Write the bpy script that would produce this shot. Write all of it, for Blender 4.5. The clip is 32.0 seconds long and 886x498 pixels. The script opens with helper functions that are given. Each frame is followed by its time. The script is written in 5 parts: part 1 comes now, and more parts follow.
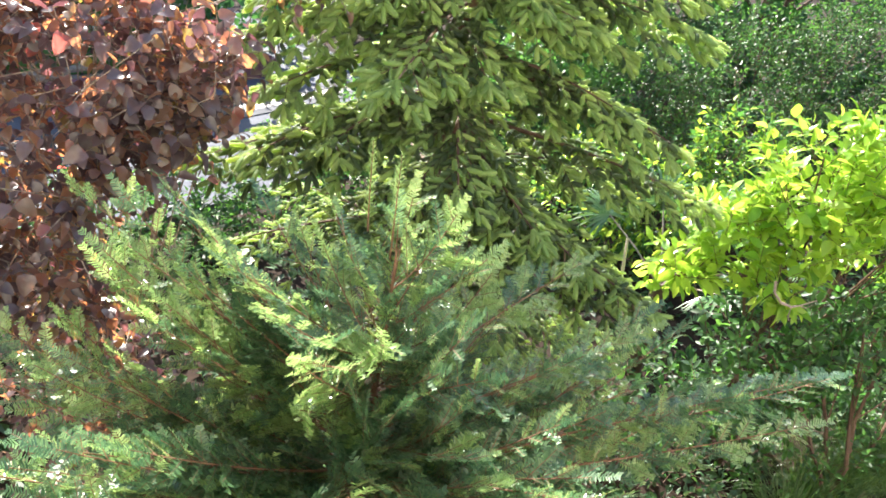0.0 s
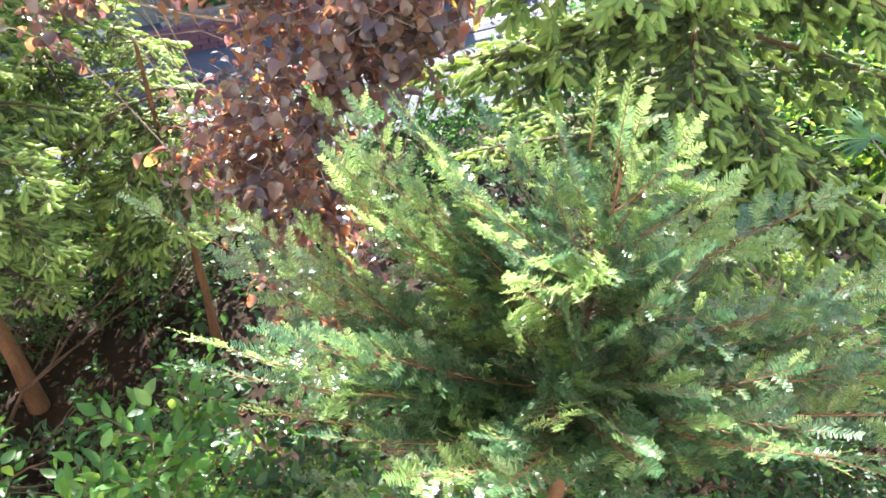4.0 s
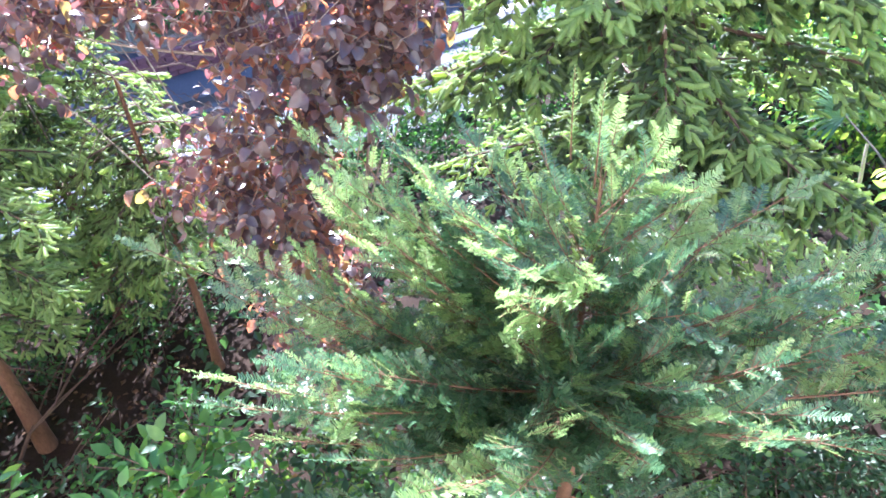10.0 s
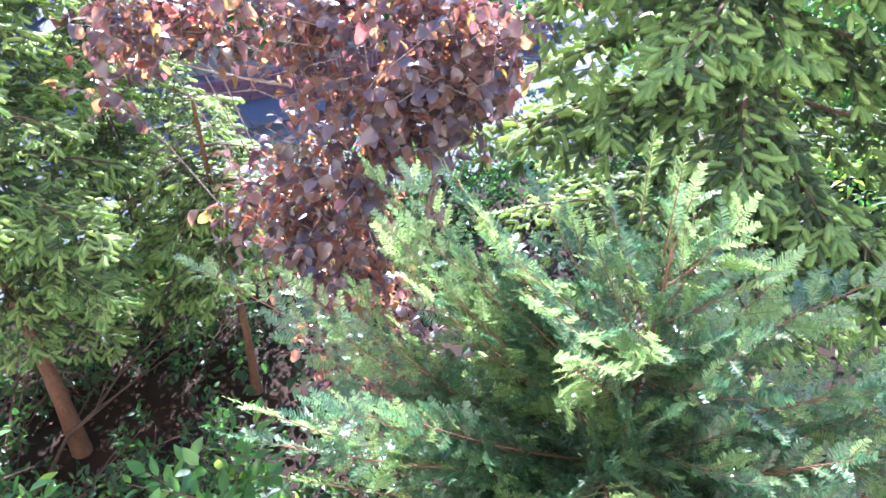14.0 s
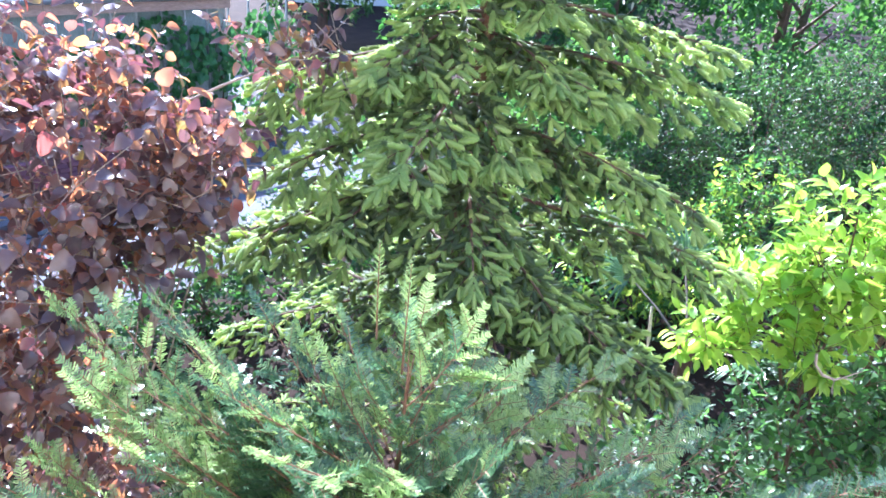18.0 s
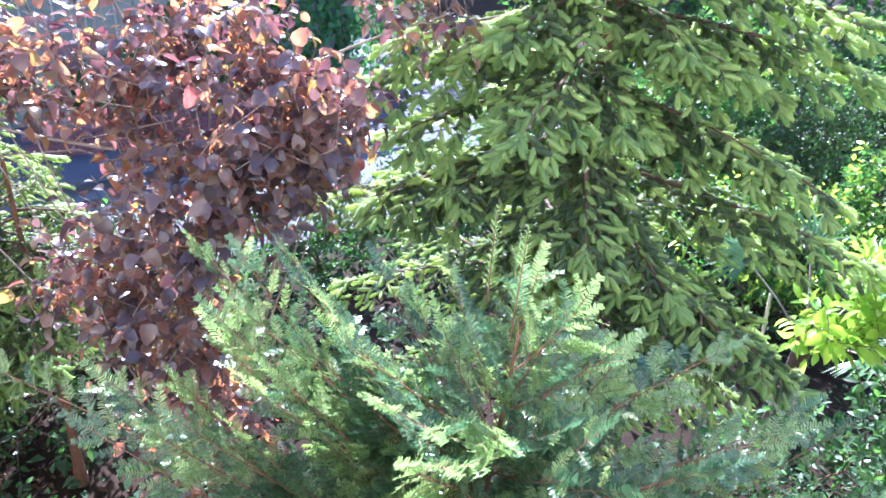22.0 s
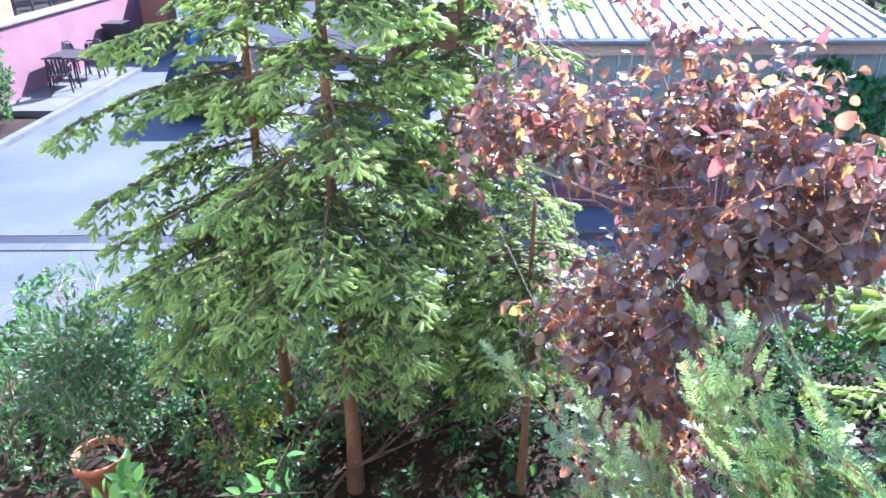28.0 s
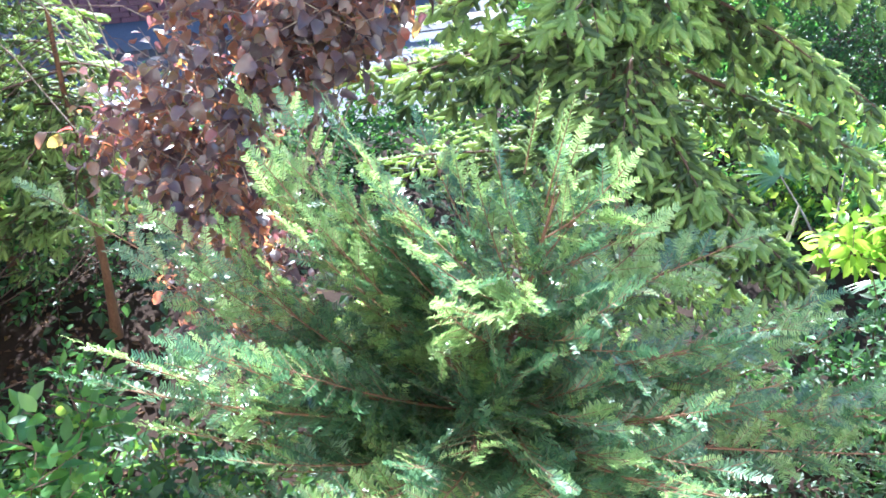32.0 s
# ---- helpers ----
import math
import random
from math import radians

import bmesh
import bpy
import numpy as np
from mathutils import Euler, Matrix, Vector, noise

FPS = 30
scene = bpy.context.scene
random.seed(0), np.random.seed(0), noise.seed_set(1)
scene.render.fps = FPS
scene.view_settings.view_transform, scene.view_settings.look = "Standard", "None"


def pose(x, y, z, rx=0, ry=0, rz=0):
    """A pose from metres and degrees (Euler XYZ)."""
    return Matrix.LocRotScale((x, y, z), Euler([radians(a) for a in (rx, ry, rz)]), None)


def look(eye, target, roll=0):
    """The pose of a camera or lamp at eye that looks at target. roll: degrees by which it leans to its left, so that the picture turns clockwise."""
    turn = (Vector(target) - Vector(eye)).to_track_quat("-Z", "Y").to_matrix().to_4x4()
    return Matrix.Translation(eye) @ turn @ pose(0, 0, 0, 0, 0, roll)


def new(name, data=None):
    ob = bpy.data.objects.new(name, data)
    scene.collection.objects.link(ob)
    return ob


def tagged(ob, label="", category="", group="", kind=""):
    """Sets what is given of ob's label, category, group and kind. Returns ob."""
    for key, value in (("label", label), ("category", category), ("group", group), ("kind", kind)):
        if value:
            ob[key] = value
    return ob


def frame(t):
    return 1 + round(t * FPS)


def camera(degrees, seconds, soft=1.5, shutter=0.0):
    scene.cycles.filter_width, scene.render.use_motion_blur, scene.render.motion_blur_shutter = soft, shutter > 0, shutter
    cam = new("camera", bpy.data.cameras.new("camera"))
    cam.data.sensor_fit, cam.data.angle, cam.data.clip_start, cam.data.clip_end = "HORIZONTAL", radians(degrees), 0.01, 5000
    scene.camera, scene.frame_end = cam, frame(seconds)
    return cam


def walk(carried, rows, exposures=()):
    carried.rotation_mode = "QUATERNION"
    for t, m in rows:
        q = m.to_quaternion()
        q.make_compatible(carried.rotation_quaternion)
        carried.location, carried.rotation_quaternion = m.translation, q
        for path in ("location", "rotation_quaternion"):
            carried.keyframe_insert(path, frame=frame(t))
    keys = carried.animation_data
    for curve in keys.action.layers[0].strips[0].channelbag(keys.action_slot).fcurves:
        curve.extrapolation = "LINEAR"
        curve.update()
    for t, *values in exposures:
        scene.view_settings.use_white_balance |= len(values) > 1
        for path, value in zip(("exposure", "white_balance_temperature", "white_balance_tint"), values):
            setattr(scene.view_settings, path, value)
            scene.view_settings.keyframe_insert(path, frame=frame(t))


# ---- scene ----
# ---- camera ----
cam = camera(64.08, 32.0, soft=1.7)
walk(cam, [
    (0, pose(0.004, -0.102, 4.145, 59.55, -7.74, -11.04)),
    (0.5, pose(0.006, -0.099, 4.144, 58.79, -6.27, -8.83)),
    (1, pose(0.008, -0.097, 4.166, 57.04, -5.12, -6.63)),
    (1.5, pose(0.005, -0.095, 4.160, 55.53, -3.99, -5.55)),
    (2, pose(0.013, -0.070, 4.137, 54.02, -3.52, -3.59)),
    (2.5, pose(0.021, -0.034, 4.119, 53.02, -3.08, -1.50)),
    (3, pose(0.006, -0.039, 4.117, 52.64, -2.21, 0.71)),
    (3.5, pose(-0.005, -0.048, 4.116, 52.29, -1.02, 3.10)),
    (5.5, pose(0.011, -0.120, 4.191, 50.84, -0.39, 7.04)),
    (6, pose(0.014, -0.115, 4.199, 52.00, -1.19, 5.10)),
    (6.5, pose(0.019, -0.109, 4.207, 53.02, -0.73, 2.04)),
    (7, pose(0.021, -0.097, 4.215, 54.44, 0.37, -1.16)),
    (7.5, pose(0.026, -0.084, 4.233, 56.29, 0.59, -3.19)),
    (8, pose(0.023, -0.072, 4.248, 58.12, 1.19, -5.23)),
    (8.5, pose(0.013, -0.079, 4.229, 57.14, 1.59, -5.22)),
    (9, pose(-0.002, -0.079, 4.229, 53.65, 2.94, -2.21)),
    (9.5, pose(-0.003, -0.076, 4.231, 52.52, 2.87, 0.13)),
    (10, pose(-0.004, -0.087, 4.210, 51.83, 2.67, 1.54)),
    (10.5, pose(-0.011, -0.094, 4.199, 51.66, 2.14, 2.77)),
    (11, pose(-0.008, -0.098, 4.195, 51.57, 1.41, 4.31)),
    (11.5, pose(-0.008, -0.092, 4.203, 51.56, 0.65, 5.43)),
    (12, pose(-0.011, -0.091, 4.201, 51.98, 0.17, 6.61)),
    (12.5, pose(-0.016, -0.091, 4.201, 52.58, 0.28, 7.14)),
    (13, pose(-0.021, -0.076, 4.204, 53.59, 0.57, 6.83)),
    (13.5, pose(-0.035, -0.054, 4.208, 54.72, 0.61, 7.84)),
    (14, pose(-0.053, -0.036, 4.202, 55.35, 0.23, 7.93)),
    (14.5, pose(-0.050, -0.009, 4.189, 55.30, -1.99, 6.09)),
    (15, pose(-0.054, 0.066, 4.183, 55.79, -5.55, 1.47)),
    (15.5, pose(-0.023, 0.098, 4.169, 56.79, -7.56, -3.37)),
    (17.5, pose(0.039, 0.170, 4.205, 63.55, -5.76, -8.34)),
    (18, pose(0.046, 0.170, 4.195, 63.46, -5.55, -11.04)),
    (18.5, pose(0.043, 0.168, 4.183, 61.65, -5.79, -12.87)),
    (19, pose(0.037, 0.157, 4.180, 60.61, -5.26, -12.16)),
    (19.5, pose(0.036, 0.142, 4.176, 60.39, -4.76, -10.24)),
    (20, pose(0.022, 0.146, 4.181, 60.23, -4.53, -7.91)),
    (20.5, pose(0.018, 0.142, 4.184, 60.24, -4.34, -6.14)),
    (21, pose(0.010, 0.142, 4.186, 60.24, -4.56, -4.24)),
    (21.5, pose(0.012, 0.147, 4.189, 60.15, -4.67, -2.88)),
    (22, pose(0.009, 0.146, 4.197, 60.05, -4.91, -1.77)),
    (22.5, pose(0.016, 0.149, 4.204, 60.22, -4.98, -1.29)),
    (23, pose(0.019, 0.149, 4.208, 60.82, -5.23, -1.97)),
    (23.5, pose(0.030, 0.149, 4.215, 61.40, -5.25, -2.81)),
    (24, pose(0.035, 0.129, 4.233, 63.13, -4.95, -3.65)),
    (24.5, pose(0.033, 0.099, 4.259, 66.10, -3.84, -2.00)),
    (25, pose(0.031, 0.058, 4.259, 66.90, -2.00, 2.56)),
    (25.5, pose(0.025, 0.031, 4.248, 63.38, 0.47, 8.16)),
    (26, pose(-0.001, 0.039, 4.246, 60.23, 0.63, 15.21)),
    (26.5, pose(-0.018, 0.043, 4.245, 59.40, 0.42, 21.68)),
    (28.5, pose(-0.074, -0.006, 4.202, 64.90, 0.10, 38.01)),
    (29, pose(-0.066, -0.015, 4.198, 59.10, -0.99, 32.76)),
    (29.5, pose(-0.056, -0.021, 4.177, 52.98, -0.97, 28.49)),
    (30, pose(-0.045, -0.015, 4.126, 49.17, -5.32, 23.12)),
    (30.5, pose(-0.027, 0.003, 4.114, 48.21, -5.93, 18.19)),
    (31, pose(-0.029, 0.010, 4.116, 48.46, -7.08, 12.40)),
    (31.5, pose(-0.035, 0.015, 4.118, 49.95, -7.55, 6.87)),
    (32, pose(-0.037, 0.022, 4.122, 51.99, -7.62, 2.09)),
], exposures=[(0.0, 2.32, 6650, 12), (1.6, 2.54, 6600, 12), (3.5, 2.64, 6550, 12), (5.5, 2.78, 5350, 22), (15.0, 2.80, 5300, 24), (18.0, 2.58, 5180, 24), (26.0, 2.57, 5200, 24), (28.5, 2.57, 5100, 21), (30.0, 2.65, 5700, 20), (31.0, 2.75, 5400, 14), (32.0, 2.73, 5350, 14)])

# ---- world, sun ----
SUN_AZ, SUN_EL = radians(-10.0), radians(35.0)
world = bpy.data.worlds.new("sky")
scene.world = world
world.use_nodes = True
wn = world.node_tree.nodes
sky = wn.new("ShaderNodeTexSky")
sky.sky_type = "NISHITA"
sky.sun_disc = False
sky.sun_elevation = SUN_EL
sky.sun_rotation = SUN_AZ
world.node_tree.links.new(sky.outputs[0], wn["Background"].inputs[0])
wn["Background"].inputs[1].default_value = 0.105
sun = new("sun", bpy.data.lights.new("sun", "SUN"))
sun.data.energy = 5.0
sun.data.angle = radians(0.6)
sun.data.color = (1.0, 0.95, 0.86)
sun_from = Vector((math.sin(SUN_AZ) * math.cos(SUN_EL), math.cos(SUN_AZ) * math.cos(SUN_EL), math.sin(SUN_EL)))
sun.matrix_world = look(sun_from * 60, (0, 0, 0))

rng = np.random.default_rng(7)


# ---- materials ----
def node_mat(name):
    m = bpy.data.materials.new(name)
    m.use_nodes = True
    nt = m.node_tree
    return m, nt, nt.nodes["Principled BSDF"], nt.nodes["Material Output"]


def ramp_node(nt, fac, stops):
    r = nt.nodes.new("ShaderNodeValToRGB")
    while len(r.color_ramp.elements) < len(stops):
        r.color_ramp.elements.new(0.5)
    for e, (p, c) in zip(r.color_ramp.elements, stops):
        e.position, e.color = p, (*c, 1)
    nt.links.new(fac, r.inputs[0])
    return r


def leaf_mat(name, stops, glow, share=0.4, rough=0.4, spec=0.5):
    """A thin leaf: stops are its colours from dark to light; glow: what shines through it; share: how much of it does."""
    m, nt, bsdf, out = node_mat(name)
    geo, inf = nt.nodes.new("ShaderNodeNewGeometry"), nt.nodes.new("ShaderNodeObjectInfo")
    add = nt.nodes.new("ShaderNodeMath")
    add.operation = "ADD"
    nt.links.new(geo.outputs["Random Per Island"], add.inputs[0])
    nt.links.new(inf.outputs["Random"], add.inputs[1])
    fr = nt.nodes.new("ShaderNodeMath")
    fr.operation = "FRACT"
    nt.links.new(add.outputs[0], fr.inputs[0])
    tone = ramp_node(nt, fr.outputs[0], stops)
    co = nt.nodes.new("ShaderNodeTexCoord")
    noi = nt.nodes.new("ShaderNodeTexNoise")
    noi.inputs["Scale"].default_value = 38
    noi.inputs["Detail"].default_value = 3
    nt.links.new(co.outputs["Object"], noi.inputs["Vector"])
    mottle = ramp_node(nt, noi.outputs[0], [(0.3, (0.72, 0.72, 0.72)), (0.75, (1.15, 1.15, 1.1))])
    mix = nt.nodes.new("ShaderNodeMixRGB")
    mix.blend_type = "MULTIPLY"
    mix.inputs[0].default_value = 1
    nt.links.new(tone.outputs[0], mix.inputs[1])
    nt.links.new(mottle.outputs[0], mix.inputs[2])
    nt.links.new(mix.outputs[0], bsdf.inputs["Base Color"])
    bsdf.inputs["Roughness"].default_value = rough
    bsdf.inputs["Specular IOR Level"].default_value = spec
    through_tone = ramp_node(nt, fr.outputs[0], glow)
    tr = nt.nodes.new("ShaderNodeBsdfTranslucent")
    nt.links.new(through_tone.outputs[0], tr.inputs[0])
    ms = nt.nodes.new("ShaderNodeMixShader")
    ms.inputs[0].default_value = share
    nt.links.new(bsdf.outputs[0], ms.inputs[1])
    nt.links.new(tr.outputs[0], ms.inputs[2])
    nt.links.new(ms.outputs[0], out.inputs[0])
    return m


def rough_mat(name, a, b, scale=6.0, fine=60.0, rough=0.8, bump=0.3, metal=0.0, stretch=(1, 1, 1), spots=None):
    """A solid surface that varies between two colours at a broad and a fine scale, with a fine relief."""
    m, nt, bsdf, out = node_mat(name)
    co, mp = nt.nodes.new("ShaderNodeTexCoord"), nt.nodes.new("ShaderNodeMapping")
    mp.inputs["Scale"].default_value = stretch
    nt.links.new(co.outputs["Object"], mp.inputs[0])
    n1, n2 = nt.nodes.new("ShaderNodeTexNoise"), nt.nodes.new("ShaderNodeTexNoise")
    n1.inputs["Scale"].default_value, n2.inputs["Scale"].default_value = scale, fine
    n1.inputs["Detail"].default_value, n2.inputs["Detail"].default_value = 5, 4
    nt.links.new(mp.outputs[0], n1.inputs["Vector"])
    nt.links.new(mp.outputs[0], n2.inputs["Vector"])
    base = ramp_node(nt, n1.outputs[0], [(0.32, a), (0.68, b)])
    grain = ramp_node(nt, n2.outputs[0], [(0.3, (0.7, 0.7, 0.7)), (0.7, (1.2, 1.2, 1.2))])
    mix = nt.nodes.new("ShaderNodeMixRGB")
    mix.blend_type = "MULTIPLY"
    mix.inputs[0].default_value = 0.8
    nt.links.new(base.outputs[0], mix.inputs[1])
    nt.links.new(grain.outputs[0], mix.inputs[2])
    nt.links.new(mix.outputs[0], bsdf.inputs["Base Color"])
    bsdf.inputs["Roughness"].default_value = rough
    bsdf.inputs["Metallic"].default_value = metal
    bu = nt.nodes.new("ShaderNodeBump")
    bu.inputs["Strength"].default_value = bump
    bu.inputs["Distance"].default_value = 0.0015
    nt.links.new(n2.outputs[0], bu.inputs["Height"])
    nt.links.new(bu.outputs[0], bsdf.inputs["Normal"])
    return m


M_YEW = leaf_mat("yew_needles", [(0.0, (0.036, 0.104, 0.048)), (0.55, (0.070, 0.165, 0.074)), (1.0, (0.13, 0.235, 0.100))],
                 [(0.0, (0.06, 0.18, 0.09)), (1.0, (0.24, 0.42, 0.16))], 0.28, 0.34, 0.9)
# pale young needles, used as the sunlit tone of the yew too
M_YEW_NEW_LIT = leaf_mat("yew_young_lit_needles", [(0.0, (0.15, 0.27, 0.085)), (1.0, (0.27, 0.40, 0.135))],
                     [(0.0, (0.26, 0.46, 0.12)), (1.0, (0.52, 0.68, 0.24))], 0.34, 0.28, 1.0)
M_SPR = leaf_mat("spruce_needles", [(0.0, (0.042, 0.076, 0.046)), (0.6, (0.072, 0.120, 0.070)), (1.0, (0.12, 0.175, 0.094))],
                 [(0.0, (0.20, 0.31, 0.08)), (1.0, (0.45, 0.56, 0.14))], 0.50, 0.5)
M_SPR_NEW = leaf_mat("spruce_young_needles", [(0.0, (0.22, 0.36, 0.14)), (0.6, (0.31, 0.46, 0.18)), (1.0, (0.42, 0.56, 0.23))],
                     [(0.0, (0.42, 0.58, 0.15)), (1.0, (0.74, 0.84, 0.26))], 0.54, 0.5)
M_PURPLE = leaf_mat("purple_leaf", [(0.0, (0.072, 0.060, 0.070)), (0.7, (0.135, 0.114, 0.126)), (0.9, (0.115, 0.105, 0.080)), (1.0, (0.20, 0.085, 0.080))],
                    [(0.0, (0.15, 0.055, 0.075)), (0.45, (0.30, 0.11, 0.11)), (0.62, (0.85, 0.32, 0.13)), (0.85, (0.95, 0.38, 0.15)), (0.93, (0.65, 0.52, 0.10)), (1.0, (0.90, 0.15, 0.13))],
                    0.38, 0.28, 1.0)
M_MAG = leaf_mat("bright_leaf", [(0.0, (0.12, 0.28, 0.035)), (1.0, (0.32, 0.50, 0.070))],
                 [(0.0, (0.28, 0.54, 0.04)), (1.0, (0.72, 0.88, 0.12))], 0.46, 0.30)
M_LAUREL = leaf_mat("glossy_leaf", [(0.0, (0.045, 0.135, 0.038)), (0.8, (0.080, 0.20, 0.048)), (1.0, (0.20, 0.33, 0.07))],
                    [(0.0, (0.14, 0.38, 0.05)), (1.0, (0.45, 0.62, 0.09))], 0.34, 0.25)
M_BUSH = leaf_mat("bush_leaf", [(0.0, (0.030, 0.095, 0.030)), (1.0, (0.075, 0.19, 0.05))],
                  [(0.0, (0.09, 0.30, 0.05)), (1.0, (0.22, 0.48, 0.08))], 0.34, 0.46, 0.35)
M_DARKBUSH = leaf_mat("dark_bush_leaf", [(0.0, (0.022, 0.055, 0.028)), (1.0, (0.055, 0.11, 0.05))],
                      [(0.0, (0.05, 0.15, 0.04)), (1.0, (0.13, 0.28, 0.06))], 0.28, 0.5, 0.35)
M_YELLOW = leaf_mat("yellow_green_leaf", [(0.0, (0.20, 0.26, 0.03)), (1.0, (0.36, 0.40, 0.05))],
                    [(0.0, (0.35, 0.45, 0.03)), (1.0, (0.6, 0.6, 0.05))], 0.35, 0.4)
M_OLEA = leaf_mat("oleander_leaf", [(0.0, (0.035, 0.085, 0.042)), (1.0, (0.08, 0.15, 0.065))],
                  [(0.0, (0.08, 0.20, 0.05)), (1.0, (0.18, 0.34, 0.08))], 0.22, 0.55, 0.3)
M_GRASS = leaf_mat("grass_blade", [(0.0, (0.04, 0.09, 0.03)), (1.0, (0.10, 0.16, 0.05))],
                   [(0.0, (0.1, 0.25, 0.04)), (1.0, (0.25, 0.4, 0.07))], 0.35, 0.4)
M_PALM = leaf_mat("palm_leaf", [(0.0, (0.06, 0.14, 0.06)), (1.0, (0.12, 0.24, 0.10))],
                  [(0.0, (0.16, 0.38, 0.08)), (1.0, (0.35, 0.55, 0.15))], 0.3, 0.3)
M_VINE = leaf_mat("vine_leaf", [(0.0, (0.030, 0.12, 0.035)), (1.0, (0.06, 0.21, 0.06))],
                  [(0.0, (0.06, 0.22, 0.05)), (1.0, (0.14, 0.36, 0.08))], 0.22, 0.45)
M_DRY = leaf_mat("dry_leaf", [(0.0, (0.06, 0.032, 0.018)), (1.0, (0.14, 0.08, 0.045))],
                 [(0.0, (0.2, 0.1, 0.04)), (1.0, (0.32, 0.2, 0.08))], 0.15, 0.8, 0.2)
M_BARK = rough_mat("spruce_bark", (0.16, 0.075, 0.042), (0.27, 0.14, 0.08), 9, 90, 0.85, 0.8, stretch=(1, 1, 0.35))
M_TWIG = rough_mat("brown_twig", (0.085, 0.050, 0.034), (0.15, 0.090, 0.060), 12, 120, 0.85, 0.5)
M_YEWBARK = rough_mat("orange_yew_bark", (0.14, 0.072, 0.040), (0.25, 0.135, 0.076), 14, 110, 0.75, 0.6)
M_GREYTWIG = rough_mat("grey_twig", (0.20, 0.16, 0.13), (0.36, 0.30, 0.25), 14, 110, 0.8, 0.5)
M_BONE = rough_mat("bleached_stalk", (0.42, 0.36, 0.28), (0.58, 0.52, 0.42), 14, 110, 0.8, 0.4)
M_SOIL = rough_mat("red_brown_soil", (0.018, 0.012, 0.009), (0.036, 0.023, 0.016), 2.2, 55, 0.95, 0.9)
M_ASPH = rough_mat("asphalt", (0.075, 0.085, 0.108), (0.100, 0.110, 0.135), 0.7, 60, 0.8, 0.1)
M_CONC = rough_mat("concrete", (0.075, 0.080, 0.092), (0.11, 0.115, 0.128), 2.0, 80, 0.85, 0.35)
M_SLAB = rough_mat("pavement_concrete", (0.105, 0.108, 0.112), (0.14, 0.142, 0.145), 1.5, 70, 0.85, 0.3)
for m in (M_SOIL, M_ASPH, M_CONC, M_SLAB):
    m.node_tree.nodes["Principled BSDF"].inputs["Specular IOR Level"].default_value = 0.15
M_GRATE = rough_mat("dark_cast_iron", (0.05, 0.05, 0.055), (0.09, 0.09, 0.095), 9, 60, 0.55, 0.3, metal=0.7)
M_DARK = rough_mat("black_plastic", (0.018, 0.018, 0.02), (0.03, 0.03, 0.033), 6, 60, 0.45, 0.1)
M_RUBBER = rough_mat("tyre_rubber", (0.015, 0.015, 0.016), (0.028, 0.028, 0.03), 8, 80, 0.8, 0.3)
M_PINK = rough_mat("pink_plaster", (0.18, 0.080, 0.105), (0.22, 0.105, 0.13), 1.1, 70, 0.9, 0.4)
M_ORANGE = rough_mat("orange_plaster", (0.40, 0.15, 0.095), (0.48, 0.20, 0.13), 1.1, 70, 0.9, 0.4)
M_CAP = rough_mat("grey_wall_cap", (0.16, 0.155, 0.15), (0.22, 0.21, 0.20), 3, 70, 0.9, 0.4)
M_BEIGE = rough_mat("beige_plaster", (0.68, 0.56, 0.48), (0.76, 0.66, 0.58), 0.9, 60, 0.9, 0.35)
M_WHITE = rough_mat("white_paint", (0.70, 0.70, 0.70), (0.80, 0.80, 0.79), 2, 60, 0.6, 0.1)
M_PLASTER = rough_mat("cream_plaster", (0.36, 0.33, 0.28), (0.46, 0.42, 0.36), 0.8, 60, 0.9, 0.3)
M_ROOF = rough_mat("grey_sheet_metal", (0.075, 0.09, 0.115), (0.12, 0.135, 0.16), 1.6, 40, 0.25, 0.03, metal=0.0, stretch=(1, 0.3, 1))
M_GUTTER = rough_mat("galvanised_gutter", (0.42, 0.43, 0.45), (0.55, 0.56, 0.58), 4, 60, 0.4, 0.1, metal=0.6)
M_SHEET = rough_mat("grey_green_wall_sheet", (0.20, 0.245, 0.225), (0.27, 0.31, 0.29), 1.5, 50, 0.6, 0.15, stretch=(1, 1, 0.3))
M_FASCIA = rough_mat("red_brown_board", (0.40, 0.27, 0.22), (0.52, 0.37, 0.31), 3, 60, 0.8, 0.3, stretch=(0.2, 1, 1))
M_WOOD = rough_mat("brown_plank", (0.16, 0.09, 0.05), (0.26, 0.15, 0.09), 3, 70, 0.8, 0.4, stretch=(1, 1, 0.2))
M_TERRA = rough_mat("terracotta", (0.42, 0.15, 0.075), (0.52, 0.21, 0.11), 5, 80, 0.85, 0.3)
M_CARPAINT = rough_mat("black_car_paint", (0.012, 0.014, 0.018), (0.018, 0.020, 0.025), 2, 30, 0.15, 0.0)
M_GLASS = rough_mat("dark_car_glass", (0.02, 0.024, 0.028), (0.03, 0.034, 0.038), 2, 30, 0.06, 0.0)
M_RED = rough_mat("red_lamp_glass", (0.16, 0.01, 0.01), (0.22, 0.015, 0.012), 5, 40, 0.2, 0.0)
M_BLUE = rough_mat("blue_plastic", (0.03, 0.12, 0.45), (0.05, 0.17, 0.55), 4, 60, 0.4, 0.1)
M_YSIGN = rough_mat("yellow_sign", (0.70, 0.50, 0.04), (0.78, 0.58, 0.07), 4, 60, 0.5, 0.05)
M_FARROOF = rough_mat("brown_roof_tiles", (0.20, 0.10, 0.07), (0.30, 0.16, 0.11), 3, 40, 0.85, 0.5)
M_PANE = rough_mat("dark_window_glass", (0.03, 0.035, 0.04), (0.05, 0.055, 0.06), 2, 30, 0.08, 0.0)


